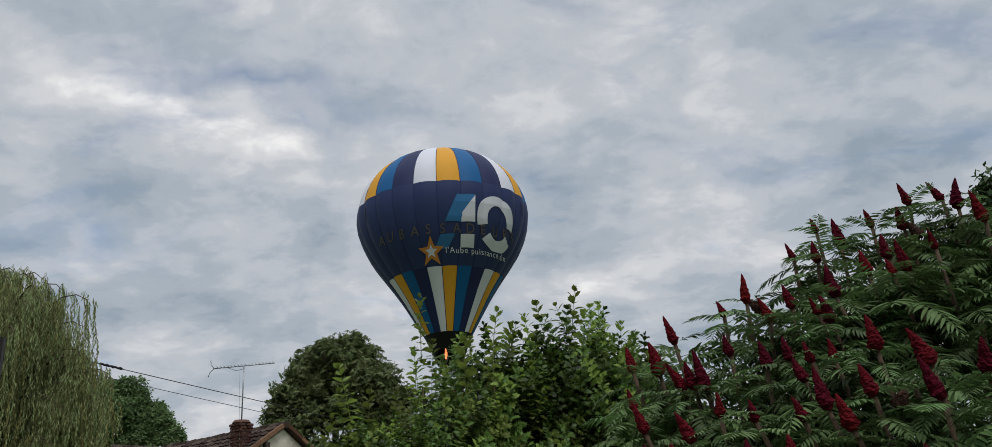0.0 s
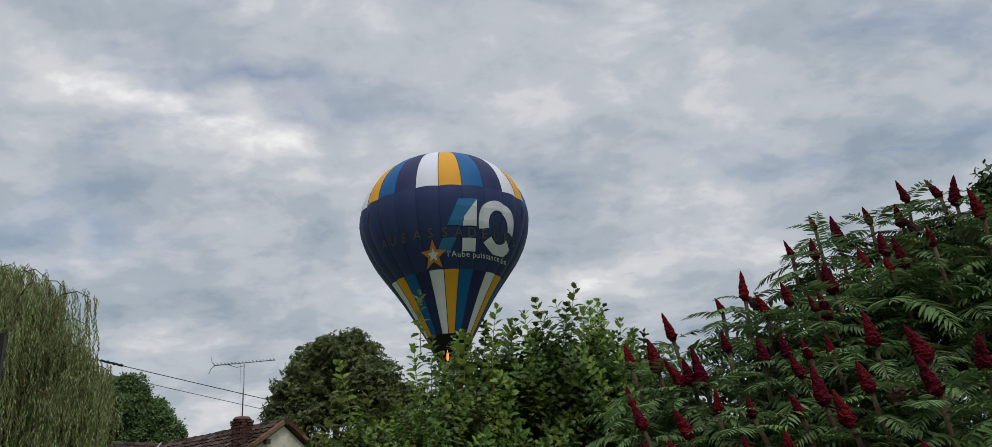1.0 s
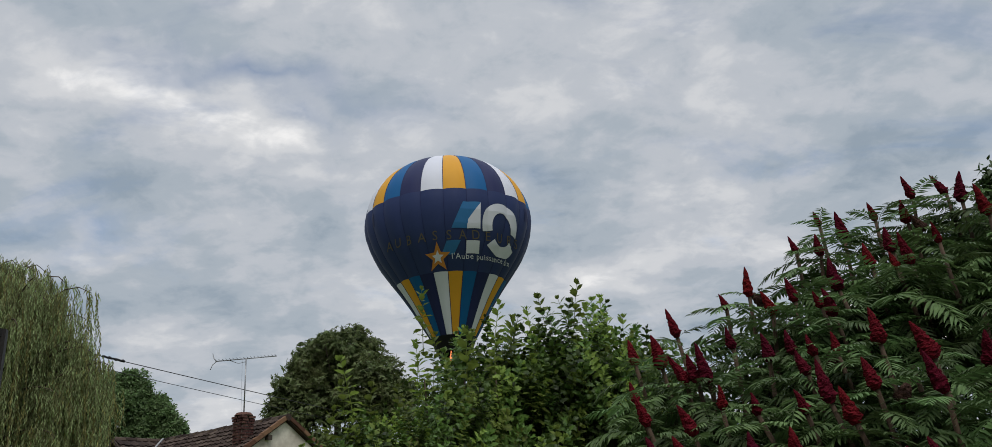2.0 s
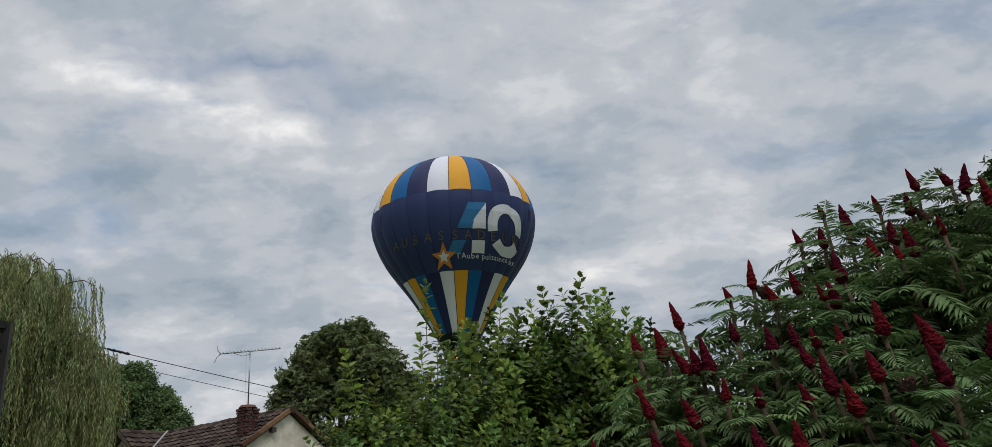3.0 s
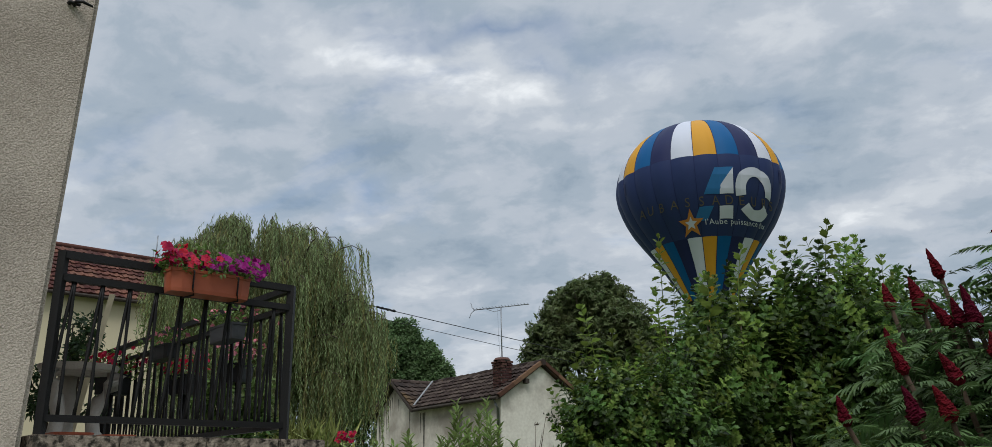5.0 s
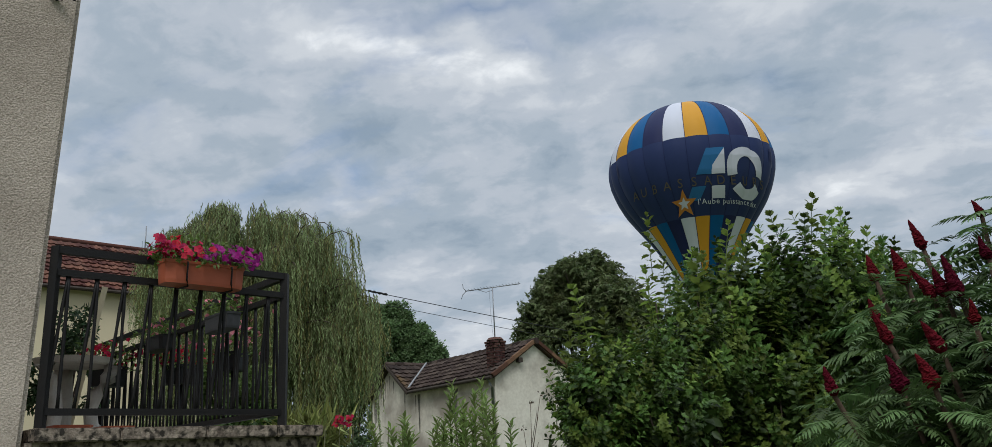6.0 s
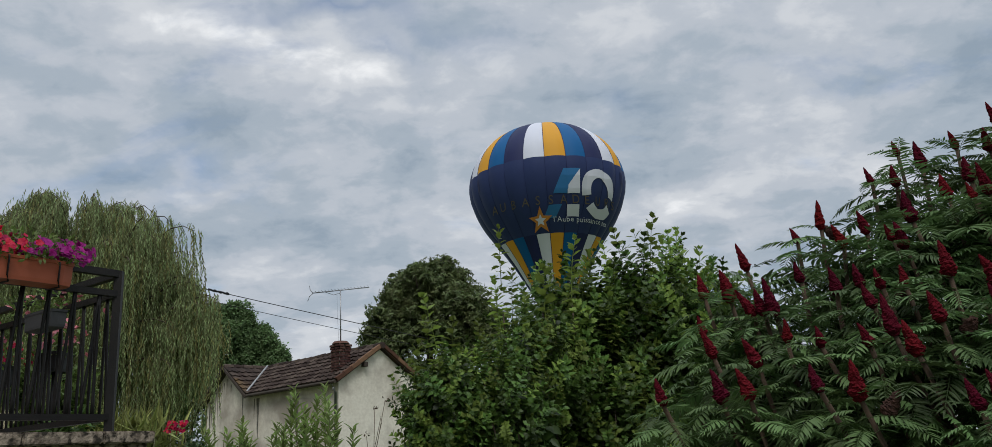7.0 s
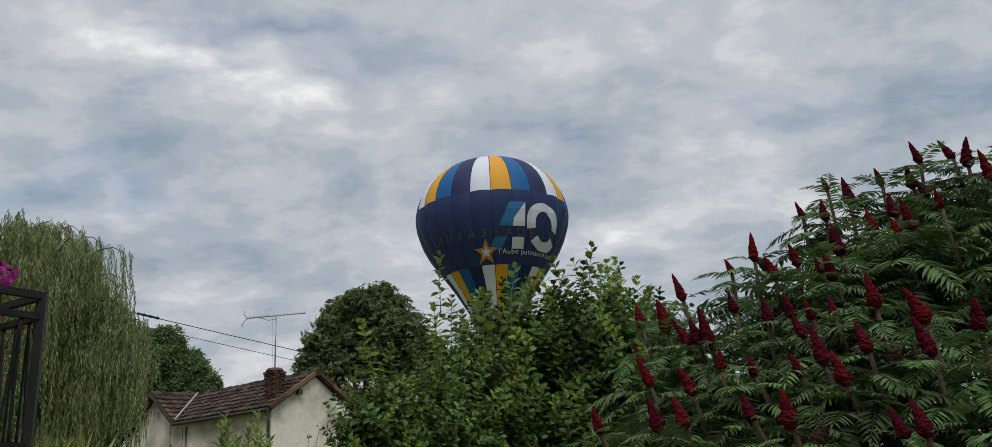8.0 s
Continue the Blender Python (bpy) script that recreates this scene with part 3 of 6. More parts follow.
def trough(parent, name, length, depth, h, mat):
    """A tapered planter trough with a rim and an open top, its base at z = 0."""
    bm = bmesh.new()
    prof = [(0.86, 0.0), (0.90, h * 0.15), (0.95, h * 0.85), (1.0, h * 0.86), (1.02, h), (0.94, h), (0.92, h * 0.8)]
    rings = []
    for s, z in prof:
        ring = []
        for k in range(24):
            a = 2 * math.pi * (k + 0.5) / 24
            c, sn = math.cos(a), math.sin(a)
            q = max(abs(c), abs(sn)) ** 0.85
            ring.append(bm.verts.new((c / q * (length / 2 - (1 - s) * depth * 0.6), sn / q * depth / 2 * s, z)))
        rings.append(ring)
    for a, b in zip(rings, rings[1:]):
        for k in range(24):
            bm.faces.new((a[k], a[(k + 1) % 24], b[(k + 1) % 24], b[k]))
    bm.faces.new(rings[0][::-1])
    bm.faces.new(rings[-1])
    return part(name, bm, mat, parent)


def build_planters():
    rng = np.random.default_rng(5)
    p = thing("flower_box")
    p.matrix_basis = TERRACE @ pose(-0.66, -0.10, 2.825)
    tagged(p, "terracotta plastic window box with red and magenta petunias", "planter")
    trough(p, "trough", 0.54, 0.17, 0.145, "terracotta_plastic")
    for x in (-0.13, 0.16):
        tubes("hanger", [([(x, 0.14, 0.17), (x, -0.03, 0.15), (x, -0.095, 0.13), (x, -0.088, 0.02), (x + 0.02, -0.06, -0.012), (x, 0.06, -0.012)], [0.006] * 6, 5)], "iron", p)
    planting(p, rng, 0.57, 0.20, 0.17, 0.14, "flower_leaf", ["red_petal", "red_petal", "magenta_petal", "magenta_petal", "magenta_petal"], 210, 700, 0.045)
    for s, mat, label, fl in ((0.78, "white_plastic", "dark grey balcony planter with salmon pink geraniums", "pink_petal"), (1.95, "black_plastic", "dark balcony planter with pink blooms", "pink_petal")):
        q = thing("flower_box")
        q.matrix_basis = TERRACE @ pose(-0.1, s, 2.71, 0, 0, 90)
        tagged(q, label, "planter")
        trough(q, "trough", 0.4, 0.15, 0.12, mat)
        planting(q, rng, 0.5, 0.2, 0.14, 0.13, "flower_leaf", [fl], 26, 200, 0.05)


build_planters()


def build_terrace_furniture():
    rng = np.random.default_rng(8)
    t = thing("stone_table")
    t.matrix_basis = Matrix.Translation((-5.03, 5.72, LEDGE - 0.02)) @ pose(0, 0, 0, 0, 0, 30)
    tagged(t, "round cast-stone garden table with scrolled legs", "table")
    bm = bmesh.new()
    bmesh.ops.create_cone(bm, segments=40, radius1=0.29, radius2=0.32, depth=0.06, cap_ends=True)
    bmesh.ops.bevel(bm, geom=[e for e in bm.edges if abs(e.verts[0].co.z - e.verts[1].co.z) < 0.001], offset=0.012, segments=2, affect="EDGES")
    bm.transform(pose(0, 0, 0.69))
    part("tabletop", bm, "concrete", t)
    for k in range(3):
        a = 2 * math.pi * k / 3
        prof = [(0.30, 0.66), (0.27, 0.55), (0.19, 0.44), (0.15, 0.30), (0.17, 0.16), (0.25, 0.06), (0.30, 0.0)]
        pts = [(r * math.cos(a), r * math.sin(a), z) for r, z in prof]
        tubes("leg", [(pts, [0.085, 0.07, 0.06, 0.055, 0.06, 0.07, 0.085], 8)], "concrete", t)
    pole = thing("leaning_pole", (-5.45, 6.2, LEDGE - 0.02))
    bar("shaft", (-0.1, 0, 0), (0.22, 0.0, 1.45), 0.05, "cream", pole)
    tagged(pole, "pale wooden pole leaning beside the stone table", "pole")
    # terracotta pots under the railing and leafy pots behind it
    for (x, y, r, h) in ((-1.0, 1.15, 0.13, 0.10), (-0.65, 1.3, 0.12, 0.10), (-1.45, 1.2, 0.13, 0.11)):
        p = thing("plant_pot")
        p.matrix_basis = TERRACE @ pose(x, y, LEDGE - 0.02)
        trough(p, "pot", 2 * r, 2 * r, h, "terracotta_plastic")
        tagged(p, "low terracotta plant bowl on the terrace", "plant pot")
    for (x, y, z, fl, hh, lab) in ((-5.25, 6.35, 2.64, "red_petal", 0.26, "potted red geranium in bloom"), (-4.73, 6.7, 2.64, "red_petal", 0.2, "potted red geranium in bloom"), (-4.47, 7.12, 2.78, "pink_petal", 0.34, "pot of pink and white flowers on slender stems")):
        p = thing("flower_pot")
        p.matrix_basis = pose(x, y, LEDGE - 0.02)
        tagged(p, lab, "potted plant")
        tubes("stand", [([(0, 0, 0), (0, 0, 0.03)], [0.1, 0.02], 8), ([(0, 0, 0.02), (0, 0, z - LEDGE - 0.1)], [0.014, 0.014], 8)], "iron", p)
        trough(p, "pot", 0.26, 0.26, 0.18, "black_plastic").matrix_basis = pose(0, 0, z - LEDGE - 0.12)
        planting(p, rng, 0.42, 0.36, hh, z - LEDGE + 0.05, "flower_leaf", [fl], 64, 260, 0.06)


build_terrace_furniture()


def bush(name, at, size, count, leaf, leaf_mat, label, category, seed, stems=14, shape=LEAF_DIAMOND, clumps=24, width=0.5, up=0.4):
    """A bush of clumps on branching stems; size: half widths and height."""
    rng = np.random.default_rng(seed)
    b = thing(name, at)
    tagged(b, label, category)
    sx, sy, h = size
    d = unit(rng.normal(size=(clumps, 3)))
    c = d * rng.uniform(0.35, 0.9, (clumps, 1)) * (sx, sy, h * 0.46) + (0, 0, h * 0.5)
    r = rng.uniform(0.22, 0.36, clumps) * min(sx, sy, h)
    P, D, N = clump_leaves(rng, c, r, count // clumps, up)
    runs = []
    for k in range(min(stems, clumps)):
        e = c[k]
        runs.append(([(e[0] * 0.15, e[1] * 0.15, -0.05), (e[0] * 0.5, e[1] * 0.5, e[2] * 0.55), tuple(e)], [0.03 * h / 2, 0.018 * h / 2, 0.006], 5))
    for run in runs:
        tubes("stem", [run], "bark", b)
    leaves("foliage", P, D, N, rng.uniform(0.6, 1.3, len(P)) * leaf, rng.uniform(0.8, 1.2, len(P)) * leaf * width, shape, leaf_mat, b, kind="stuff")
    return b


def build_terrace_plants():
    bush("potted_shrub", (-5.97, 6.57, LEDGE - 0.02), (0.42, 0.42, 1.65), 3000, 0.06, "dark_leaf", "dark evergreen shrub growing on the terrace", "shrub", 31)
    bush("flowering_shrub", (-4.78, 7.53, LEDGE - 0.02), (0.5, 0.4, 0.95), 1600, 0.08, "flower_leaf", "leafy green shrub behind the railing", "shrub", 32, shape=LEAF_OVAL)
    bush("climbing_shrub", (-4.47, 7.1, 0), (0.5, 0.5, 2.75), 3600, 0.07, "shrub_leaf", "dense dark green shrub below the railing", "shrub", 33)
    bush("climbing_shrub", (-5.0, 8.0, 0), (0.9, 0.6, 2.9), 4600, 0.08, "dark_leaf", "dense dark green shrub behind the terrace", "shrub", 34)
    g = bush("rose_bush", (-3.0, 6.7, 0), (0.28, 0.28, 2.02), 900, 0.06, "flower_leaf", "slender rose bush with red blooms", "bush", 35, shape=LEAF_OVAL)
    rng = np.random.default_rng(36)
    for k in range(40):
        p = Vector((rng.normal(0.02, 0.04), -0.1 + rng.normal(0, 0.03), 2.06 + rng.normal(0, 0.026)))
        shared("flower", FLOWERS["red_petal"][k % 2], g, Matrix.Translation(p) @ pose(0, 0, 0, rng.uniform(20, 80), rng.uniform(-40, 40), rng.uniform(-60, 60)) @ Matrix.Scale(0.8, 4))
    # tall ornamental grass under the willow
    g = thing("ornamental_grass", (-5.4, 9.9, 0))
    tagged(g, "tall yellow-green ornamental grass clump", "grass")
    n = 3600
    P = np.c_[rng.uniform(-0.5, 0.45, n), rng.normal(0, 0.3, n), np.zeros(n) + rng.uniform(0.9, 2.25, n)]
    D = unit(np.c_[rng.normal(0, 0.3, n), rng.normal(0, 0.3, n), rng.uniform(-0.5, 1.0, n)])
    leaves("blades", P, D, np.c_[rng.normal(0, 1, (n, 2)) , np.zeros(n)] + (0, -0.5, 0), rng.uniform(0.2, 0.45, n), 0.009, LEAF_DIAMOND, "grass_blade", g, kind="stuff")
    tubes("culms", [([(x, y, 0), (x * 1.1, y, 2.2)], [0.014, 0.006], 5) for x, y in rng.normal(0, 0.4, (60, 2))], "green_stem", g)


build_terrace_plants()


# ---- trees ----
def build_willow():
    rng = np.random.default_rng(11)
    w = thing("willow_tree", (-10.9, 16.6, 0))
    tagged(w, "weeping willow with long hanging grey-green strands", "tree")
    runs = [([(0, 0, -0.1), (0.1, 0, 1.2), (0.05, 0.1, 2.6), (0.25, 0.1, 4.2)], [0.42, 0.34, 0.28, 0.18], 10)]
    strands, arches = [], []

    def arch(x, y, z, out, lift=0.6, start=None):
        """A bough that rises from the trunk to (x, y, z) and nods over by out."""
        s = Vector(start or (0.15, 0.1, rng.uniform(2.4, 4.2)))
        tip = Vector((x, y, z))
        mid = s.lerp(tip, 0.55) + Vector((0, 0, lift))
        end = tip + Vector(out)
        pts = []
        for k in range(9):
            t = k / 8
            a, b, c = s.lerp(mid, t), mid.lerp(tip, t), tip.lerp(end, t)
            p = a.lerp(b, t).lerp(b.lerp(c, t), t)
            pts.append(p)
        runs.append((pts, [0.034 * (1 - 0.92 * k / 8) + 0.004 for k in range(9)], 6))
        arches.append(pts)

    # main dome, then the nodding boughs that stand out of it
    for k in range(58):
        a = rng.uniform(0, 2 * np.pi)
        r = np.sqrt(rng.uniform(0.02, 1))
        x, y = 2.35 * r * np.cos(a) + 0.0, 1.9 * r * np.sin(a)
        z = 8.12 - 1.5 * r ** 2.6 + rng.normal(0, 0.2) - (0.45 if x > 1.5 else 0)
        arch(x, y, z, (0.5 * np.cos(a), 0.5 * np.sin(a), -0.7))
    for x, z in ((-1.7, 7.4), (-1.35, 7.75), (-1.0, 7.95), (-0.7, 8.0), (-0.2, 8.05), (0.4, 7.95), (0.9, 7.85), (1.3, 7.7), (1.8, 7.5)):
        arch(x, -0.7 + 0.2 * math.sin(x * 5), z, (0.35 * math.copysign(1, x), -0.3, -0.7))
    arch(-2.2, -0.3, 7.3, (-0.75, -0.1, -0.5))
    arch(-2.5, 0.2, 6.9, (-0.6, 0.1, -0.8))
    arch(2.3, -0.4, 7.25, (0.7, -0.1, -0.6))
    arch(1.9, 0.3, 6.95, (0.6, 0.1, -0.6))
    arch(2.95, -0.2, 5.7, (0.55, -0.1, -0.55), 0.3)
    arch(2.6, 0.5, 5.3, (0.5, 0.1, -0.6), 0.3)
    for x, y, z in ((3.25, -0.1, 5.9), (3.1, 0.3, 5.5), (3.45, -0.3, 5.45), (2.9, -0.5, 5.0), (3.3, 0.2, 4.6), (3.0, -0.6, 4.2)):
        arch(x - 0.7, y, z + 0.05, (0.45, -0.1, -0.45), 0.3)
    for x, z, out in ((-0.75, 8.05, 0.5), (-0.45, 8.1, 0.55), (0.35, 8.05, -0.55), (0.1, 8.1, -0.4), (-1.5, 7.7, 0.5)):
        arch(x, -0.8, z, (out, -0.25, -0.5))
    arch(-0.55, -0.5, 7.8, (-0.5, -0.2, -0.5))
    arch(0.3, -0.2, 7.9, (0.45, -0.2, -0.6))
    def tress(p, drop, sway, count, loose):
        """A bunch of strands that hang together from one twig."""
        for i in range(count):
            q = p + rng.normal(0, 1, 3) * (loose, loose, loose * 0.7)
            d = min(drop * rng.uniform(0.55, 1.12), q[2] - 0.3)
            strands.append((q, d, sway + rng.normal(0, 0.07, 2)))

    for a_i, pts in enumerate(arches):
        edge = a_i >= len(arches) - 14
        for i in range(13 if edge else 11):
            k = min(int(rng.triangular(1, 7, 8)), 7)
            p = np.array(pts[k].lerp(pts[k + 1], rng.uniform()))
            drop = rng.choice((rng.uniform(0.7, 1.5), rng.uniform(1.5, 3.4))) * (0.55 if edge and k > 4 else 1)
            tress(p, drop, rng.normal(0, 0.09, 2) + 0.12 * unit(p[:2]), 9 if edge else 7, 0.10)
    # the curtain low down
    for i in range(120):
        a, r = rng.uniform(0, 2 * np.pi), rng.uniform(0.7, 1.05)
        tress(np.array((2.35 * r * np.cos(a), 1.9 * r * np.sin(a), rng.uniform(2.6, 5.4))), rng.uniform(1.2, 2.6), rng.normal(0, 0.1, 2), 7, 0.06)
    tubes("trunk", runs[:1], "bark", w)
    for run in runs[1:]:
        tubes("bough", [run], "bark", w)
    vs, fs = [], []
    PA, DA, LA, kind = [], [], [], []
    for p, drop, sway in strands:
        n = max(int(drop / 0.052), 6)
        t = np.linspace(0, 1, n)
        x = p[0] + sway[0] * t ** 0.6 + 0.025 * np.sin(t * 9 + p[0] * 7)
        y = p[1] + sway[1] * t ** 0.6
        z = p[2] - drop * t
        pts = np.c_[x, y, z]
        side = rng.uniform(0, 2 * np.pi, n)
        PA.append(pts)
        DA.append(np.c_[np.cos(side) * 0.4, np.sin(side) * 0.4, np.full(n, -0.95)])
        LA.append(rng.uniform(0.085, 0.16, n) * (1 - 0.3 * t))
        kind.append(np.full(n, rng.uniform() < 0.22))
        o = len(vs)
        for q in pts[::4]:
            vs += [(q[0] - 0.003, q[1], q[2]), (q[0] + 0.003, q[1], q[2] + 0.001)]
        m = len(pts[::4])
        fs += [(o + 2 * i, o + 2 * i + 1, o + 2 * i + 3, o + 2 * i + 2) for i in range(m - 1)]
    P, D, L, K = np.concatenate(PA), np.concatenate(DA), np.concatenate(LA), np.concatenate(kind)
    N = rng.normal(size=P.shape) * 0.7 + (0, -0.7, 0.9)
    raw("twig_curtain", vs, fs, "green_stem", w, kind="stuff")
    for name, sel, mat in (("foliage", ~K, "willow_leaf"), ("olive_foliage", K, "willow_olive")):
        leaves(name, P[sel], D[sel], N[sel], L[sel], 0.023, LEAF_DIAMOND, mat, w, kind="stuff")


build_willow()


def crown_tree(name, at, trunk, lobes, clumps, per, leaf, mat, label, seed, width=0.55, clump=0.5, fingers=0):
    """A tree whose crown is a set of lobes (x, y, z, rx, rz), each covered with leafy clumps of uneven size."""
    rng = np.random.default_rng(seed)
    t = thing(name, at)
    tagged(t, label, "tree")
    runs = [([(0, 0, -0.1), (0.05, 0, trunk * 0.5), (0, 0.05, trunk)], [0.32, 0.26, 0.2], 9)]
    cs, rs = [], []
    for x, y, z, rx, rz in lobes:
        runs.append(([(0, 0.05, trunk * 0.85), (x * 0.4, y * 0.4, trunk + (z - trunk) * 0.45), (x, y, z + rz * 0.4)], [0.16, 0.09, 0.02], 6))
        d = unit(rng.normal(size=(clumps, 3)))
        d[:, 2] = np.where(d[:, 2] < -0.55, -d[:, 2], d[:, 2])
        k = np.array([1 + 0.28 * noise.noise(Vector(q * 2.6) + Vector((seed, x, z))) for q in d])[:, None]
        c = np.array((x, y, z)) + d * k * (rx, rx, rz) * rng.uniform(0.72, 0.98, (clumps, 1))
        cs.append(c)
        rs.append(rng.uniform(0.45, 1.3, clumps) * clump)
        for q in c[::9]:
            runs.append(([(x * 0.5, y * 0.5, z - rz * 0.3), tuple(q)], [0.05, 0.012], 4))
    c, r = np.concatenate(cs), np.concatenate(rs)
    P, D, N = clump_leaves(rng, c, r, per, 0.6)
    if fingers:
        # hand-shaped leaves: leaflets spread from one stalk and hang
        a = np.tile(np.linspace(-2.2, 2.2, fingers), len(P))[:, None] + np.repeat(rng.normal(0, 0.2, len(P)), fingers)[:, None]
        P, D0, N = np.repeat(P, fingers, 0), np.repeat(D, fingers, 0), np.repeat(N, fingers, 0)
        S = unit(np.cross(D0, N))
        D = unit(D0 * np.cos(a) + S * np.sin(a) + (0, 0, -0.45))
    tubes("trunk", runs[:1], "bark", t)
    for run in runs[1:]:
        tubes("limb", [run], "bark", t)
    leaves("crown", P, D, N, rng.uniform(0.55, 1.25, len(P)) * leaf, rng.uniform(0.8, 1.2, len(P)) * leaf * width, LEAF_DIAMOND, mat, t, kind="stuff")
    return t


crown_tree("chestnut_tree", (-6.75, 34, 0), 3.5, [(0, 0, 7.5, 2.0, 2.2), (-1.15, -0.4, 6.6, 1.2, 1.5), (1.6, -0.3, 7.0, 1.35, 1.6), (0.1, -0.6, 5.6, 2.4, 1.6), (0.25, 0.2, 8.7, 1.3, 1.25), (-0.9, 0, 8.0, 1.0, 1.1), (2.3, -0.2, 6.5, 0.8, 1.2), (-2.0, -0.2, 5.9, 0.8, 1.1), (0, -0.4, 4.2, 2.5, 1.5)], 74, 24, 0.19, "chestnut_leaf",
           "broad horse chestnut with dense dark browning foliage", 21, width=0.38, clump=0.5, fingers=6)
crown_tree("broadleaf_tree", (-18.6, 40, 0), 3.5, [(0, 0, 7.2, 1.8, 2.8), (-1.4, 0, 6.0, 1.8, 2.6), (0.4, 0.2, 8.4, 0.9, 1.5), (-0.6, 0, 8.6, 0.7, 1.3), (0.9, -0.3, 4.6, 1.5, 2.0)], 120, 110, 0.16, "wood_leaf", "tall broadleaf tree beyond the house", 22, clump=0.42)
crown_tree("broadleaf_tree", (-17.0, 40.5, 0), 3.0, [(0, 0, 6.0, 1.5, 2.6), (-0.1, 0.2, 7.3, 0.9, 1.5), (1.1, 0, 4.6, 1.2, 1.8), (0.7, -0.2, 5.0, 1.3, 1.9), (0.75, 0, 6.6, 0.7, 1.2)], 120, 110, 0.16, "wood_leaf", "lower broadleaf tree beyond the house", 23, clump=0.4)
crown_tree("broadleaf_tree", (-21.5, 42, 0), 3.0, [(0, 0, 6.2, 2.2, 2.8), (1.0, -0.4, 5.0, 2.0, 2.2)], 90, 50, 0.24, "wood_leaf", "broadleaf tree beyond the willow", 24, clump=0.45)
crown_tree("garden_tree", (5.0, 7.1, 0), 1.6, [(0, 0, 3.25, 0.7, 0.85), (-0.45, -0.1, 3.4, 0.35, 0.6), (0.7, 0.2, 3.4, 0.7, 0.8), (-0.2, 0, 3.95, 0.14, 0.4), (0.15, 0.1, 4.1, 0.12, 0.4)], 44, 34, 0.075, "dark_leaf", "small-leaved dark garden tree behind the sumac", 25, clump=0.13)


# ---- the low house with the brick chimney ----
HOUSE_U, HOUSE_V = Vector((-0.82, 0.573, 0)).normalized(), Vector((0.573, 0.82, 0)).normalized()
HOUSE = Matrix(((HOUSE_U.x, HOUSE_V.x, 0, -6.60), (HOUSE_U.y, HOUSE_V.y, 0, 21.70), (0, 0, 1, 0), (0, 0, 0, 1)))


CHIMNEY = (0.60, 0.56)


def tile_mesh(name, mat, w=0.24, h=0.36):
    """A clay interlocking tile: a raised roll on one side, lying in x (across) and y (up the slope)."""
    xs = [0, 0.2 * w, 0.36 * w, 0.5 * w, 0.62 * w, w]
    zs = [0.012, 0.012, 0.036, 0.042, 0.014, 0.012]
    v = [(x - w / 2, 0, z + 0.046) for x, z in zip(xs, zs)] + [(x - w / 2, h, z) for x, z in zip(xs, zs)] + [(x - w / 2, 0, z - 0.012) for x, z in zip(xs, zs)]
    f = [(i, i + 1, i + 7, i + 6) for i in range(5)] + [(12 + i, 13 + i, 1 + i, i) for i in range(5)]
    me = bpy.data.meshes.new(name)
    me.from_pydata(v, [], f)
    me.materials.append(M[mat])
    return me


def tiled_slope(roof, o, across, slope, width, length, mat, keep, limit, rng, w=0.24, h=0.25, clip=None):
    """Rows of tiles on the slope from o; clip(a, b) tells whether a tile is there. Past the limit the tiles are joined."""
    across, slope = Vector(across).normalized(), Vector(slope).normalized()
    nrm = across.cross(slope).normalized()
    if nrm.z < 0:
        nrm = -nrm
    base = Matrix(((across.x, slope.x, nrm.x, 0), (across.y, slope.y, nrm.y, 0), (across.z, slope.z, nrm.z, 0), (0, 0, 0, 1)))
    me = tile_mesh("tile", mat, w, h * 1.2)
    tv = np.array([v.co for v in me.vertices])
    tf = [tuple(p.vertices) for p in me.polygons]
    vs, fs, made = [], [], 0
    for j in range(int(length / h)):
        for i in range(int(width / w)):
            a, b = (i + 0.5) * w, j * h
            if clip and not clip(a, b + h / 2):
                continue
            jit = Vector((rng.uniform(-0.006, 0.006), rng.uniform(-0.01, 0.01), rng.uniform(0, 0.012)))
            m = Matrix.Translation(Vector(o) + across * a + slope * b + base.to_3x3() @ jit) @ base @ pose(0, 0, 0, rng.uniform(-1, 1), rng.uniform(-1.5, 1.5), rng.uniform(-1.2, 1.2))
            if keep and made < limit:
                shared("tile", me, roof, m)
                made += 1
            else:
                mm = np.array(m)
                k = len(vs)
                vs += (tv @ mm[:3, :3].T + mm[:3, 3]).tolist()
                fs += [tuple(q + k for q in p) for p in tf]
    if vs:
        raw("tiles", vs, fs, mat, roof, kind="stuff")


def slab(pts, thick):
    """A sheet of the given corners with thickness downward."""
    bm = bmesh.new()
    top = [bm.verts.new(p) for p in pts]
    low = [bm.verts.new(Vector(p) - Vector((0, 0, thick))) for p in pts]
    bm.faces.new(top)
    bm.faces.new(low[::-1])
    n = len(pts)
    for i in range(n):
        bm.faces.new((top[i], low[i], low[(i + 1) % n], top[(i + 1) % n]))
    bmesh.ops.recalc_face_normals(bm, faces=bm.faces[:])
    return bm


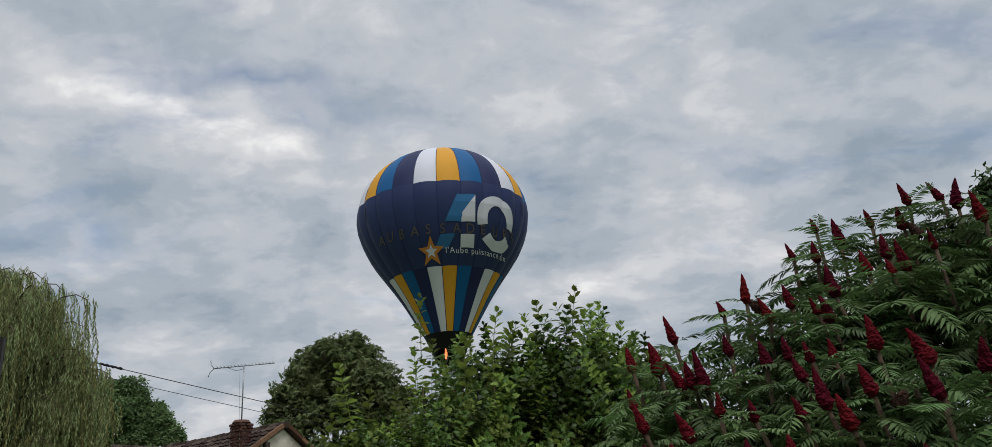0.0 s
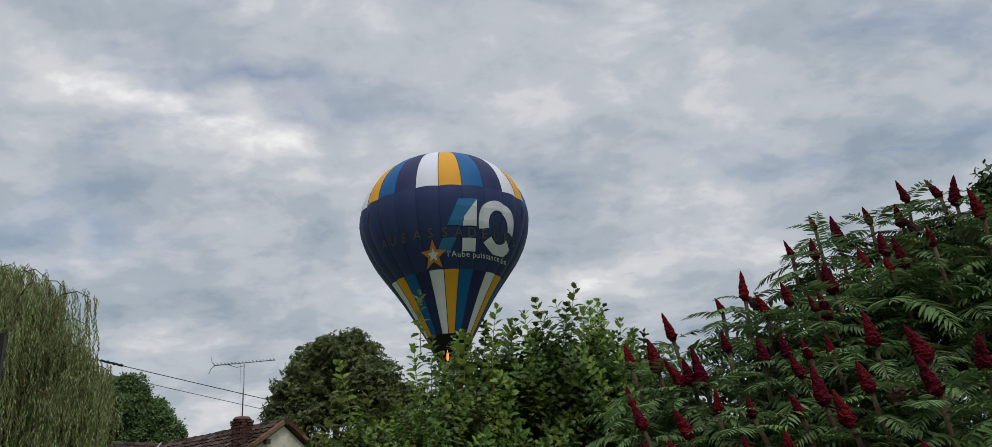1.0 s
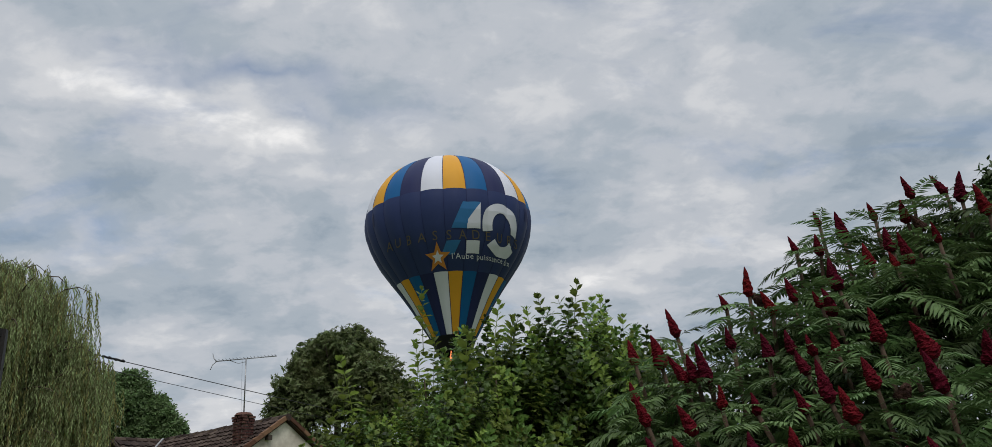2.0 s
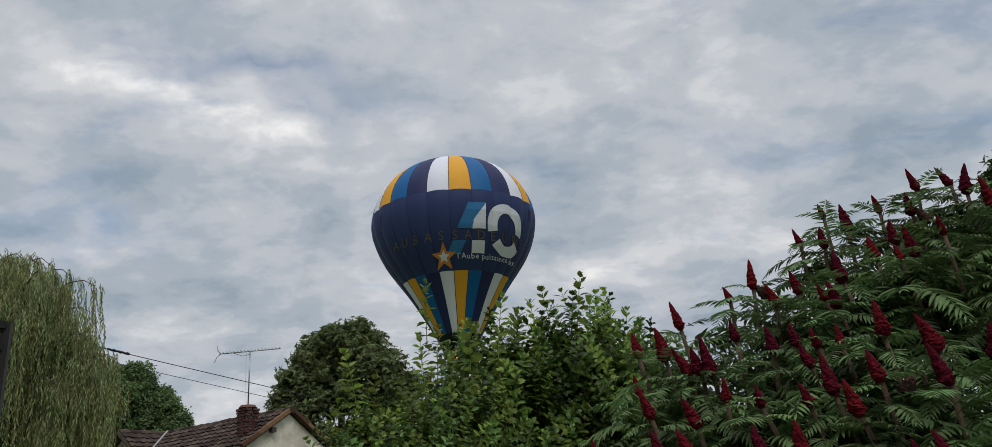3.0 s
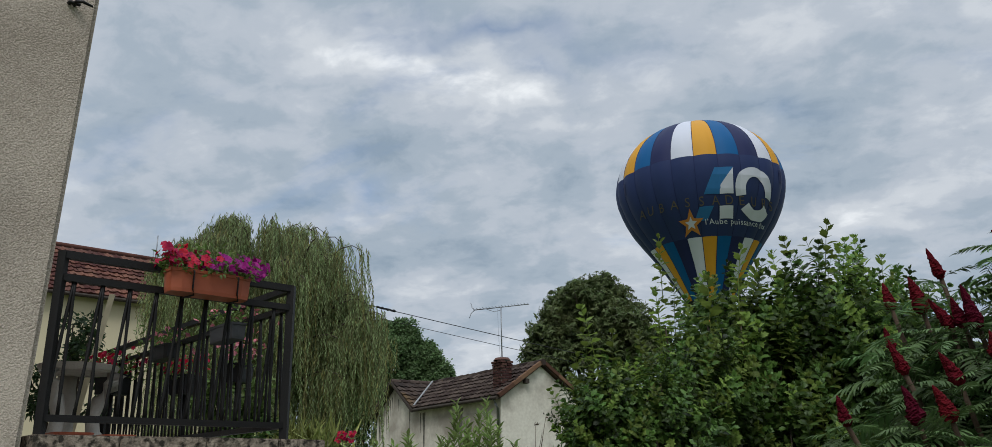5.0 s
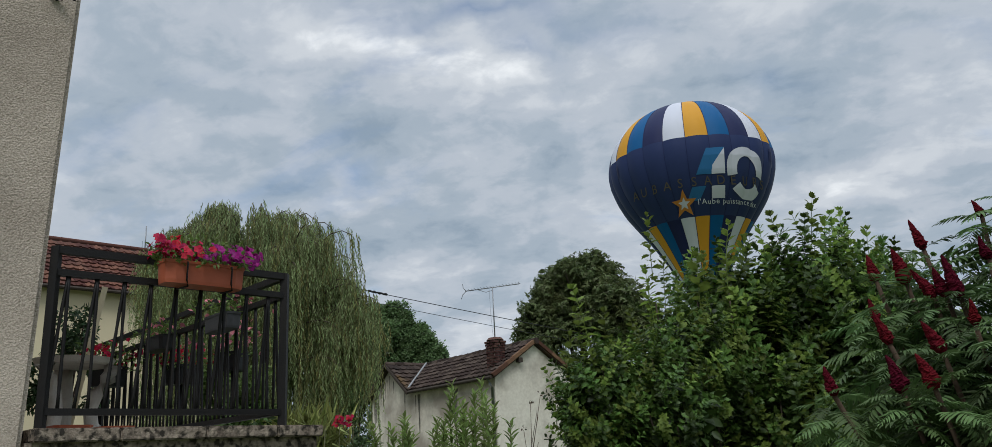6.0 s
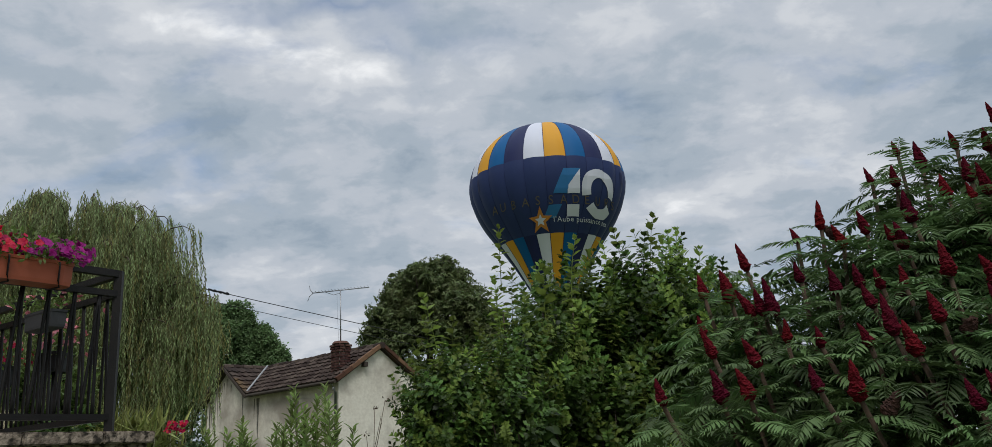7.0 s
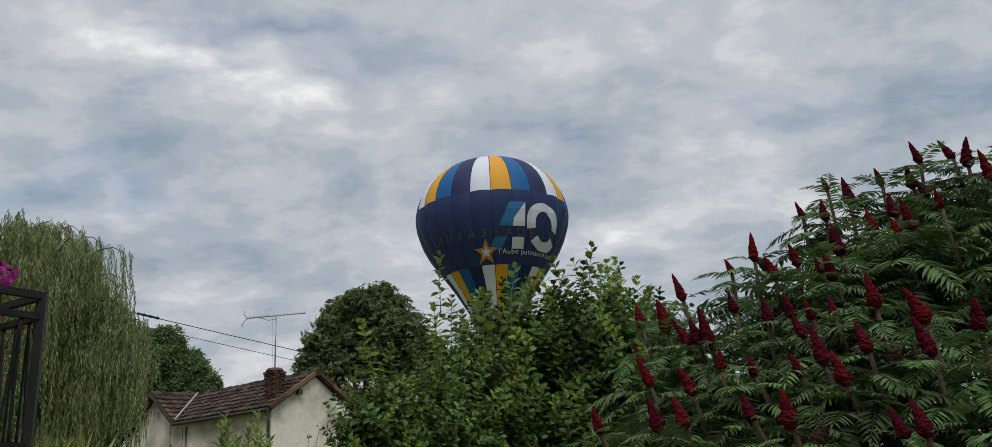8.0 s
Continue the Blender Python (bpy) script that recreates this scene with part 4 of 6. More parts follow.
def build_house():
    rng = random.Random(4)
    h = thing("low_house")
    h.matrix_basis = HOUSE
    tagged(h, "low rendered house with a brown tiled roof and brick chimney", "house")
    E, R, D = 3.87, 4.87, 1.55         # eave, ridge, half depth
    L, WA, WB, WR = 7.3, 4.45, 7.05, 4.84  # length; the cross gable from WA to WB, its ridge
    o = 0.12
    # walls: a pentagon gable, the front with the cross gable, and the back
    def wall(name, pts, off):
        bm = bmesh.new()
        a = [bm.verts.new(p) for p in pts]
        b = [bm.verts.new(Vector(p) + Vector(off)) for p in pts]
        bm.faces.new(a)
        bm.faces.new(b[::-1])
        n = len(pts)
        for i in range(n):
            bm.faces.new((a[i], b[i], b[(i + 1) % n], a[(i + 1) % n]))
        bmesh.ops.recalc_face_normals(bm, faces=bm.faces[:])
        part(name, bm, "plaster", h)
    s = (R - E) / D
    wall("gable_wall", [(o, o, 0), (o, 2 * D - o, 0), (o, 2 * D - o, E - 0.03), (o, D, R - 0.08), (o, o, E - 0.03)], (0.3, 0, 0))
    mid = (WA + WB) / 2
    wall("front_wall", [(o + 0.3, o, 0), (WB - 0.02, o, 0), (WB - 0.02, o, E - 0.06), (mid, o, WR - 0.09), (WA + 0.05, o, E - 0.05), (o + 0.3, o, E - 0.05)], (0, 0.3, 0))
    wall("back_wall", [(o + 0.3, 2 * D - o, 0), (L, 2 * D - o, 0), (L, 2 * D - o, E), (o + 0.3, 2 * D - o, E)], (0, -0.3, 0))
    wall("end_wall", [(L, o + 0.3, 0), (L, 2 * D - o - 0.3, 0), (L, 2 * D - o - 0.3, E), (L, D, R - 0.1), (L, o + 0.3, E)], (-0.3, 0, 0))
    # the roof boards and tiles
    roof = part("roof", slab([(0, 0, E), (WA, 0, E), ((WA + WB) / 2, D * 0.95, E + 0.95 * (R - E)), (L + 0.1, D * 0.95, E + 0.95 * (R - E)), (L + 0.1, D, R), (0, D, R)], 0.06), "dark_wood", h)
    part("roof_back", slab([(0, D, R), (0, 2 * D, E), (L + 0.1, 2 * D, E), (L + 0.1, D, R)], 0.06), "brown_tile", h)
    top_v = (WR - E) / s + 0.02
    part("cross_roof", slab([(WA - 0.03, -0.08, E - 0.01), (mid, -0.08, WR), (mid, top_v, WR), (WA - 0.03, 0.02, E)], 0.06), "dark_wood", h)
    part("cross_roof", slab([(WB + 0.06, -0.08, E - 0.06), (mid, -0.08, WR), (mid, top_v, WR), (WB + 0.06, 0.3, E - 0.06)], 0.06), "dark_wood", h)
    vx = lambda a: (a - WA) / (mid - WA)
    tiled_slope(roof, (0, -0.03, E + 0.008), (1, 0, 0), (0, D, R - E), L, math.hypot(D, R - E) - 0.05, "brown_tile", True, 300, rng,
                clip=lambda a, b: a < WA + 0.05 or (a < WB and b > vx(a) * top_v * 1.09 + 0.1 and a < mid) or (mid <= a and b > top_v * 1.09))
    wdir = Vector((mid - WA, 0, WR - E))
    tiled_slope(roof, (WA - 0.03, -0.1, E + 0.01), (0, 1, 0), wdir, top_v + 0.1, wdir.length, "brown_tile", False, 0, rng,
                clip=lambda a, b: a - 0.1 < b / wdir.length * top_v + 0.05)
    # ridges, verge tiles, valley, barge boards
    ridge = bpy.data.meshes.new("ridge_tile")
    v, f = tube_arrays([(0, 0, 0), (0.36, 0, 0)], [0.1, 0.085], 8)
    ridge.from_pydata([tuple(q) for q in v], [], f)
    ridge.materials.append(M["ridge_tile"])
    for i in range(20):
        shared("ridge_tile", ridge, roof, pose(i * 0.34 - 0.04, D, R + 0.01 + rng.uniform(-0.01, 0.01), 0, rng.uniform(-2, 2), 0))
    for i in range(6):
        shared("ridge_tile", ridge, roof, pose(mid, -0.1 + i * 0.34, WR + 0.01, 0, 0, 90))
    ridge.materials[0] = M["brown_tile"]
    verge = bpy.data.meshes.new("verge_tile")
    bm = box((-0.035, 0, -0.07), (0.08, 0.33, 0.04), 0.01)
    bm.to_mesh(verge)
    bm.free()
    verge.materials.append(M["ridge_tile"])
    sl = math.degrees(math.atan2(R - E, D))
    for i in range(6):
        b = i * 0.30
        c = math.cos(radians(sl))
        sn = math.sin(radians(sl))
        shared("verge_tile", verge, roof, pose(0, b * c - 0.05, E + b * sn + 0.03, sl - 2, 0, 0))
        shared("verge_tile", verge, roof, pose(0, 2 * D - b * c + 0.05 - 0.33 * c, E + (b + 0.33) * sn + 0.03, -sl, 0, 0))
    part("barge_board", slab([(WA - 0.05, -0.13, E + 0.0), (mid, -0.13, WR + 0.04), (mid, -0.08, WR + 0.04), (WA - 0.05, -0.08, E)], 0.1), "dark_wood", h)
    part("barge_board", slab([(WB + 0.08, -0.13, E - 0.06), (mid, -0.13, WR + 0.04), (mid, -0.08, WR + 0.04), (WB + 0.08, -0.08, E - 0.06)], 0.1), "dark_wood", h)
    bar("valley_flashing", (WA + 0.0, -0.02, E + 0.105), (mid - 0.02, top_v - 0.04, WR + 0.10), 0.05, "zinc", h, label="pale zinc valley strip")
    bar("gutter", (0.02, -0.07, E - 0.03), (WA - 0.02, -0.07, E - 0.03), 0.10, "dark_wood", h, False)
    tubes("downpipe", [([(0.2, -0.06, E - 0.06), (0.16, -0.02, E - 0.2), (0.14, 0.04, E - 0.3), (0.14, 0.04, 0)], [0.045] * 4, 8)], "zinc", h, "grey zinc downpipe")
    bar("purlin_end", (-0.02, D * 0.62, E + 0.62 * (R - E) - 0.16), (0.3, D * 0.62, E + 0.62 * (R - E) - 0.16), 0.13, "dark_wood", h)
    # water stains run down the cross gable
    for i, (x, z, ln, w) in enumerate((x + 0.3, z, ln, w) for x, z, ln, w in ((6.45, 3.95, 0.9, 0.10), (6.2, 4.12, 0.6, 0.07), (5.98, 4.28, 0.75, 0.08), (5.72, 4.38, 0.45, 0.06), (5.55, 4.5, 0.5, 0.05), (4.6, 3.9, 0.8, 0.07), (3.75, 3.75, 1.2, 0.13), (1.75, 3.72, 1.3, 0.22), (6.32, 4.02, 1.1, 0.06), (6.08, 4.18, 0.95, 0.06), (5.84, 4.3, 0.55, 0.05), (6.55, 3.85, 1.5, 0.08), (5.3, 4.3, 0.4, 0.05), (3.95, 3.75, 0.6, 0.06))):
        n = 9
        vs = []
        for k in range(n):
            t = k / (n - 1)
            ww = w * (0.9 + 0.9 * abs(noise.noise(Vector((i * 3.1, k * 0.8, 0))))) * (1 - 0.75 * t)
            vs += [(x - ww / 2, o - 0.004, z - ln * t), (x + ww / 2, o - 0.004, z - ln * t)]
        raw("stain", vs, [(2 * k, 2 * k + 1, 2 * k + 3, 2 * k + 2) for k in range(n - 1)], "soot", h)
    # chimney of brick courses
    cx, cy, top = *CHIMNEY, 4.96
    ch = part("chimney", box((cx - 0.165, cy - 0.165, 3.95), (cx + 0.165, cy + 0.165, top - 0.02), 0.0), "mortar", h)
    brick = bpy.data.meshes.new("brick")
    bm = box((-0.088, -0.045, -0.03), (0.088, 0.045, 0.03), 0.006)
    bm.to_mesh(brick)
    bm.free()
    brick.materials.append(M["brick"])
    z, row = 4.02, 0
    while z < top - 0.02:
        g = 0.045 if z > top - 0.12 else (0.03 if z > top - 0.2 else (0.015 if z > top - 0.27 else 0.0))
        for k in range(2):
            dx = 0.09 * (row % 2)
            for side in (-1, 1):
                shared("brick", brick, ch, pose(cx + (k - 0.5) * (0.18 + g) + (dx - 0.045) * 0.5, cy + side * (0.135 + g), z))
                shared("brick", brick, ch, pose(cx + side * (0.135 + g), cy + (k - 0.5) * (0.18 + g) + (dx - 0.045) * 0.5, z, 0, 0, 90))
        z += 0.072
        row += 1
    bm = bmesh.new()
    bmesh.ops.create_cone(bm, segments=20, radius1=0.25, radius2=0.19, depth=0.07, cap_ends=True, matrix=pose(cx, cy, top + 0.015))
    part("chimney_cap", bm, "brick", h)


build_house()


def build_aerial(at, top, boom, elements, name_label, turn, drop=0.0):
    a = thing("tv_aerial", at, turn)
    tagged(a, name_label, "antenna")
    tubes("mast", [([(0, 0, 0), (0, 0, top)], [0.02, 0.018], 6)], "alu", a)
    x0, x1 = boom
    z = top - 0.02 - drop
    tubes("boom", [([(x0, 0, z - 0.03), (x1, 0, z + 0.03)], [0.016, 0.016], 5)], "alu", a)
    for k in range(elements):
        x = x0 + 0.12 + (x1 - x0 - 0.14) * k / (elements - 1)
        zz = z - 0.03 + 0.06 * (x - x0) / (x1 - x0) + 0.02
        tubes("element", [([(x, -0.14, zz), (x, 0.14, zz)], [0.007, 0.007], 4)], "alu", a)
    tubes("lead", [([(-0.10, 0, z - 0.05), (-0.09, 0, top * 0.5), (-0.05, 0, 0.02)], [0.0028] * 3, 4)], "rubber", a)
    tubes("stay", [([(-0.45, 0, z - 0.02), (-0.2, 0, z - 0.12), (0, 0, z - 0.08)], [0.008] * 3, 4)], "alu", a)
    for s in (-1, 1):
        tubes("reflector", [([(x0 + 0.03, 0, z - 0.03), (x0 - 0.06, 0.05 * s, z + s * 0.10 - 0.03), (x0 - 0.10, 0.08 * s, z + s * 0.24 - 0.03)], [0.014, 0.013, 0.012], 5)], "alu", a)
    return a


build_aerial(HOUSE @ Vector((*CHIMNEY, 4.97)), 1.52, (-0.82, 0.82), 17, "grey television aerial on a mast above the chimney", 4)


# ---- the tiled house behind the willow ----
def build_red_house():
    rng = random.Random(6)
    a, i = ALONG, INTO
    m = Matrix(((a.x, i.x, 0, -18.6), (a.y, i.y, 0, 17.7), (0, 0, 1, 0), (0, 0, 0, 1)))
    h = thing("red_roofed_house")
    h.matrix_basis = m
    tagged(h, "cream rendered house with a red clay tile roof", "house")
    E, R, D, A, B = 6.55, 8.4, 2.35, -6.0, 4.4
    def gable(x, name):
        bm = bmesh.new()
        pts = [(-D + 0.2, 0), (D - 0.2, 0), (D - 0.2, E - 0.05), (0, R - 0.1), (-D + 0.2, E - 0.05)]
        p = [bm.verts.new((x, y, z)) for y, z in pts]
        q = [bm.verts.new((x + 0.25, y, z)) for y, z in pts]
        bm.faces.new(p), bm.faces.new(q[::-1])
        for k in range(5):
            bm.faces.new((p[k], q[k], q[(k + 1) % 5], p[(k + 1) % 5]))
        bmesh.ops.recalc_face_normals(bm, faces=bm.faces[:])
        part(name, bm, "cream", h)
    gable(A, "gable_wall"), gable(B - 0.25, "gable_wall")
    part("front_wall", box((A + 0.25, -D + 0.2, 0), (B - 0.25, -D + 0.45, E)), "cream", h)
    part("back_wall", box((A + 0.25, D - 0.45, 0), (B - 0.25, D - 0.2, E)), "cream", h)
    roof = part("roof", slab([(A - 0.1, -D, E), (B + 0.1, -D, E), (B + 0.1, 0, R), (A - 0.1, 0, R)], 0.06), "dark_wood", h)
    part("roof_back", slab([(A - 0.1, D, E), (A - 0.1, 0, R), (B + 0.1, 0, R), (B + 0.1, D, E)], 0.06), "red_tile", h)
    tiled_slope(roof, (A - 0.1, -D - 0.03, E + 0.01), (1, 0, 0), (0, D, R - E), B - A + 0.2, math.hypot(D, R - E), "red_tile", False, 0, rng)
    tubes("ridge", [([(A - 0.1, 0, R + 0.0), (B + 0.1, 0, R + 0.0)], [0.09, 0.09], 8)], "red_tile", h)
    bar("gutter", (A, -D - 0.06, E - 0.02), (B, -D - 0.06, E - 0.02), 0.10, "dark_wood", h, False)
    p = m @ Vector((3.0, 0.2, R))
    build_aerial((p.x, p.y, R - 0.1), 0.95, (0.06, 0.62), 7, "thin television aerial on the red roof", 20, 0.62)


build_red_house()


def build_cables():
    a, e = Vector((-16.35, 21.85, 8.43)), Vector((-4.5, 33.7, 5.86))
    for k, dz in enumerate((0.0, -0.37)):
        c = thing("overhead_cable")
        tagged(c, "black overhead cable strung across the gardens", "cable")
        pts = [a.lerp(e, i / 24) + Vector((0, 0, dz - 0.16 * (i / 24) * (1 - i / 24) + 0.03)) for i in range(25)]
        tubes("wire", [(pts, [0.014 if k == 0 else 0.010] * 25, 5)], "rubber", c)
        if k == 0:
            q = pts[8:10] + pts[9:10]
            tubes("sleeve", [([q[0].lerp(q[2], j / 10) + Vector((0, 0, 0.015 * (j % 2))) for j in range(11)], [0.035 if j % 3 else 0.05 for j in range(11)], 6)], "rubber", c, "thick splice sleeve")


build_cables()
bush("hedge", (-11.9, 20.3, 0), (2.2, 0.7, 3.3), 7000, 0.09, "dark_leaf", "dark clipped hedge at the foot of the house", "hedge", 41, clumps=60)


bush("garden_bush", (-8.85, 16.8, 0), (0.8, 0.6, 3.6), 7000, 0.08, "dark_leaf", "dark garden bush beside the house wall", "bush", 42, clumps=80)
bush("low_hedge", (-4.4, 9.9, 0), (0.5, 0.4, 2.55), 4000, 0.06, "dark_leaf", "low dark green hedge before the house", "hedge", 43, clumps=50, up=0.7)


# ---- shrubs before the house ----
def lance_bush(at, stems, seed):
    rng = np.random.default_rng(seed)
    b = thing("lance_leaved_bush", at)
    tagged(b, "upright bush with pale green lance-shaped leaves", "bush")
    for (x, y, h) in stems:
        lean = rng.normal(0, 0.2, 2)
        pts = [(x, y, 0), (x + lean[0] * 0.5, y + lean[1] * 0.5, h * 0.5), (x + lean[0], y + lean[1], h)]
        tubes("stem", [(pts, [0.012, 0.009, 0.003], 5)], "green_stem", b)
        n = int(h * 44)
        t = np.linspace(0.25, 1.0, n)
        P = np.c_[x + lean[0] * t, y + lean[1] * t, h * t]
        a = np.arange(n) * 2.4
        D = unit(np.c_[np.cos(a), np.sin(a), 0.75 + 0.6 * t ** 5] + rng.normal(size=(n, 3)) * 0.25)
        leaves("stem_leaves", P, D, np.tile((0, 0, 1.0), (n, 1)) + rng.normal(size=(n, 3)) * 0.3, (0.17 - 0.06 * t ** 4) * rng.uniform(0.7, 1.2, n), 0.036, LEAF_OVAL, "lance_leaf", b)
    return b


lance_bush((-2.75, 9.0, 0), [(0.0, 0, 2.5), (0.17, 0.1, 2.55), (-0.15, 0.05, 2.38), (0.08, -0.1, 2.3), (-0.25, 0, 2.15), (0.3, 0.02, 2.2), (0.42, 0.05, 2.05), (-0.1, -0.12, 2.1), (0.2, -0.1, 2.25), (0.05, 0.14, 2.42), (0.25, 0.15, 2.35), (-0.05, -0.2, 2.2), (0.36, -0.08, 2.3)], 51)
lance_bush((-3.4, 9.1, 0), [(0.0, 0, 2.16), (0.16, 0.1, 2.2), (-0.15, 0.05, 2.05), (0.08, -0.1, 2.1), (-0.3, 0, 2.1), (0.3, 0.02, 2.12), (-0.42, 0.03, 2.0), (-0.05, 0.15, 2.1), (0.2, -0.15, 2.05), (-0.22, -0.14, 2.0), (0.42, 0.1, 2.02), (0.52, -0.02, 1.95)], 52)


def dry_stalks():
    rng = np.random.default_rng(53)
    d = thing("dry_seed_stalks", (-1.75, 9.2, 0))
    tagged(d, "thin dry brown seed stalks", "weeds")
    for k in range(9):
        x, h = rng.uniform(-0.35, 0.4), rng.uniform(1.95, 2.5)
        tip = (x + rng.normal(0, 0.18), rng.normal(0, 0.05), h)
        tubes("stalk", [([(x, 0, 0), (x, 0, h * 0.7), tip], [0.006, 0.005, 0.003], 4), ([(x, 0, h * 0.75), (x + 0.1, 0, h * 0.93)], [0.004, 0.003], 4)], "sumac_bark", d)
        P = np.tile(tip, (5, 1)) + rng.normal(0, 0.02, (5, 3))
        leaves("seed_head", P, rng.normal(size=(5, 3)) + (0, 0, 0.8), rng.normal(size=(5, 3)), 0.035, 0.02, LEAF_OVAL, "sumac_bark", d)


dry_stalks()


def shoot_arrays(seed, length, spacing=0.062, leaf=0.085):
    """An upright shoot: a thin stem with opposite pairs of toothed leaves, each pair turned across the last, small and erect at the tip."""
    rng = np.random.default_rng(seed)
    n = max(int(length / spacing), 4)
    bend = rng.normal(0, 0.10, 2)

    def at(t):
        return np.array((bend[0] * length * t * t, bend[1] * length * t * t, length * t))
    P, D, L = [], [], []
    for i in range(n):
        t = 0.06 + 0.92 * (i / (n - 1)) ** 0.86
        a0 = i * math.pi / 2 + rng.normal(0, 0.25)
        size = leaf * (1.0 - 0.52 * t ** 5) * rng.uniform(0.8, 1.12)
        for side in (0, math.pi):
            a = a0 + side + rng.normal(0, 0.12)
            rise = -0.15 + 0.55 * t + 1.3 * t ** 7 + rng.normal(0, 0.18)
            P.append(at(t) + (0.012 * math.cos(a), 0.012 * math.sin(a), 0.006)), D.append((math.cos(a), math.sin(a), rise)), L.append(size * rng.uniform(0.88, 1.1))
    for k in range(4):
        a = k * math.pi / 2 + 0.6
        P.append(at(1.0)), D.append((math.cos(a) * 0.55, math.sin(a) * 0.55, 1.0)), L.append(leaf * 0.42)
    P, D, L = np.array(P), np.array(D), np.array(L)
    v, f = leaf_arrays(P, D, np.tile((0, 0, 1.0), (len(P), 1)) + rng.normal(size=P.shape) * 0.22, L, L * 0.74, LEAF_TOOTH)
    ts = [0.0] + [0.06 + 0.92 * (i / (n - 1)) ** 0.86 for i in range(n)] + [1.0]
    sv, sf = tube_arrays([at(t) for t in ts], [0.0042 - 0.0025 * t for t in ts], 3)
    tri = [t for q in sf for t in ([(q[0], q[1], q[2]), (q[0], q[2], q[3])] if len(q) == 4 else [q[:3]])]
    f = f.copy()
    for i in range(len(P)):
        f[f == len(LEAF_TOOTH[0]) * i] = len(v) + 3 * (i // 2 + 1 if i < 2 * n else n + 1) + i % 3
    return np.concatenate([v, np.array([tuple(p) for p in sv])]), np.concatenate([f, np.array(tri) + len(v)])


def build_shrub():
    rng = np.random.default_rng(61)
    base = np.array((0.38, 5.6, 0.0))
    s = thing("tall_shrub", tuple(base))
    tagged(s, "tall dense shrub with toothed leaves and upright young shoots", "shrub")
    kinds = [shoot_arrays(70 + k, 0.30 + 0.055 * (k % 6), 0.040 + 0.004 * (k % 3), 0.076 + 0.007 * (k % 3)) for k in range(10)]
    young = [tri_mesh("shoot", *q, "shoot_leaf") for q in kinds]
    grown = [tri_mesh("shoot", *q, "shrub_leaf") for q in kinds]
    # the rounded masses of the bush: middle, half widths
    lobes = [(0.33, 5.73, 2.20, 0.58, 0.6, 0.74), (0.86, 5.88, 2.26, 0.58, 0.6, 0.80), (1.22, 5.75, 2.10, 0.42, 0.5, 0.74), (0.07, 5.15, 1.98, 0.36, 0.45, 0.56), (-0.10, 4.62, 1.80, 0.34, 0.42, 0.52),
             (-0.33, 4.35, 1.82, 0.25, 0.3, 0.44), (0.55, 5.35, 1.50, 0.85, 0.5, 0.72), (1.2, 5.6, 1.5, 0.5, 0.5, 0.75)]
    runs, made = [], 0
    joined = {True: [], False: []}

    def put(j, m, fresh):
        nonlocal made
        if made < 290:
            shared("shoot", (young if fresh else grown)[j], s, m)
            made += 1
            return
        mm = np.array(m)
        joined[fresh].append((kinds[j][0] @ mm[:3, :3].T + mm[:3, 3], kinds[j][1]))

    # shoots that stand clear of the bush
    for x, y, z in ((-0.04, 4.7, 2.96), (-0.05, 4.71, 2.66), (0.33, 5.31, 3.03), (0.18, 5.15, 2.84), (0.45, 5.53, 2.95), (0.58, 5.66, 3.06), (0.71, 5.79, 3.14), (0.86, 5.89, 3.28), (0.93, 5.95, 3.15), (1.0, 5.97, 3.14), (1.08, 5.99, 3.17), (1.22, 6.06, 3.04),
                    (1.32, 6.11, 2.96), (-0.08, 4.78, 2.62), (-0.33, 4.29, 2.51), (-0.01, 4.87, 2.73), (-0.18, 4.68, 2.43), (0.4, 5.44, 2.95), (-0.28, 4.47, 2.4), (-0.37, 4.27, 2.38), (-0.49, 4.3, 2.28), (1.39, 6.13, 2.89), (1.13, 6.04, 3.03)):
        j = int(rng.integers(3, 6))
        L = 0.30 + 0.055 * j
        p = np.array((x, y, z)) - base
        w = 0.72 if y < 4.9 else 1.0
        put(j, pose(p[0], p[1], p[2] - L * w, rng.normal(0, 4), rng.normal(0, 5), rng.uniform(0, 360)) @ Matrix.Scale(w, 4), True)
        runs.append(([(p[0] * 0.8, p[1] * 0.6, z * 0.45), (p[0] * 0.97, p[1] * 0.95, z - L * 1.5), (p[0], p[1], z - L * 0.97)], [0.014, 0.007, 0.004], 5))
    for x, y, z, rx, ry, rz in lobes:
        c = np.array((x, y, z)) - base
        for k in range(int((760 if y < 5.3 else 540) * (rx * rz + 0.2))):
            d = unit(np.array((rng.normal(0, 0.75), rng.normal(-0.45, 0.7), rng.normal(0.25, 0.6))))
            p = c + d * (rx, ry, rz) * rng.uniform(0.5, 1.04)
            lean = unit(d * (0.7, 0.7, 0.35) + rng.normal(0, 0.25, 3) + (0, 0, 0.62))
            q = Vector(lean).to_track_quat("Z", "Y").to_matrix().to_4x4()
            j = int(rng.integers(10))
            L = 0.30 + 0.055 * (j % 6)
            w = rng.uniform(0.62, 0.95) * (0.58 if y < 4.8 else 0.78 if y < 5.3 else 0.94)
            put(j, Matrix.Translation(Vector(p) - Vector(lean) * L * w * 0.75) @ q @ Matrix.Rotation(rng.uniform(0, 6.28), 4, "Z") @ Matrix.Scale(w, 4), rng.uniform() < 0.3)
            if k % 6 == 0:
                e = Vector(p) - Vector(lean) * L * w * 0.7
                runs.append(([(c[0] * 0.25 + rng.normal(0, 0.05), c[1] * 0.4 + rng.normal(0, 0.06), -0.05), (c[0] * 0.7, c[1] * 0.8, c[2] * 0.55), tuple(e)], [0.024, 0.014, 0.004], 5))
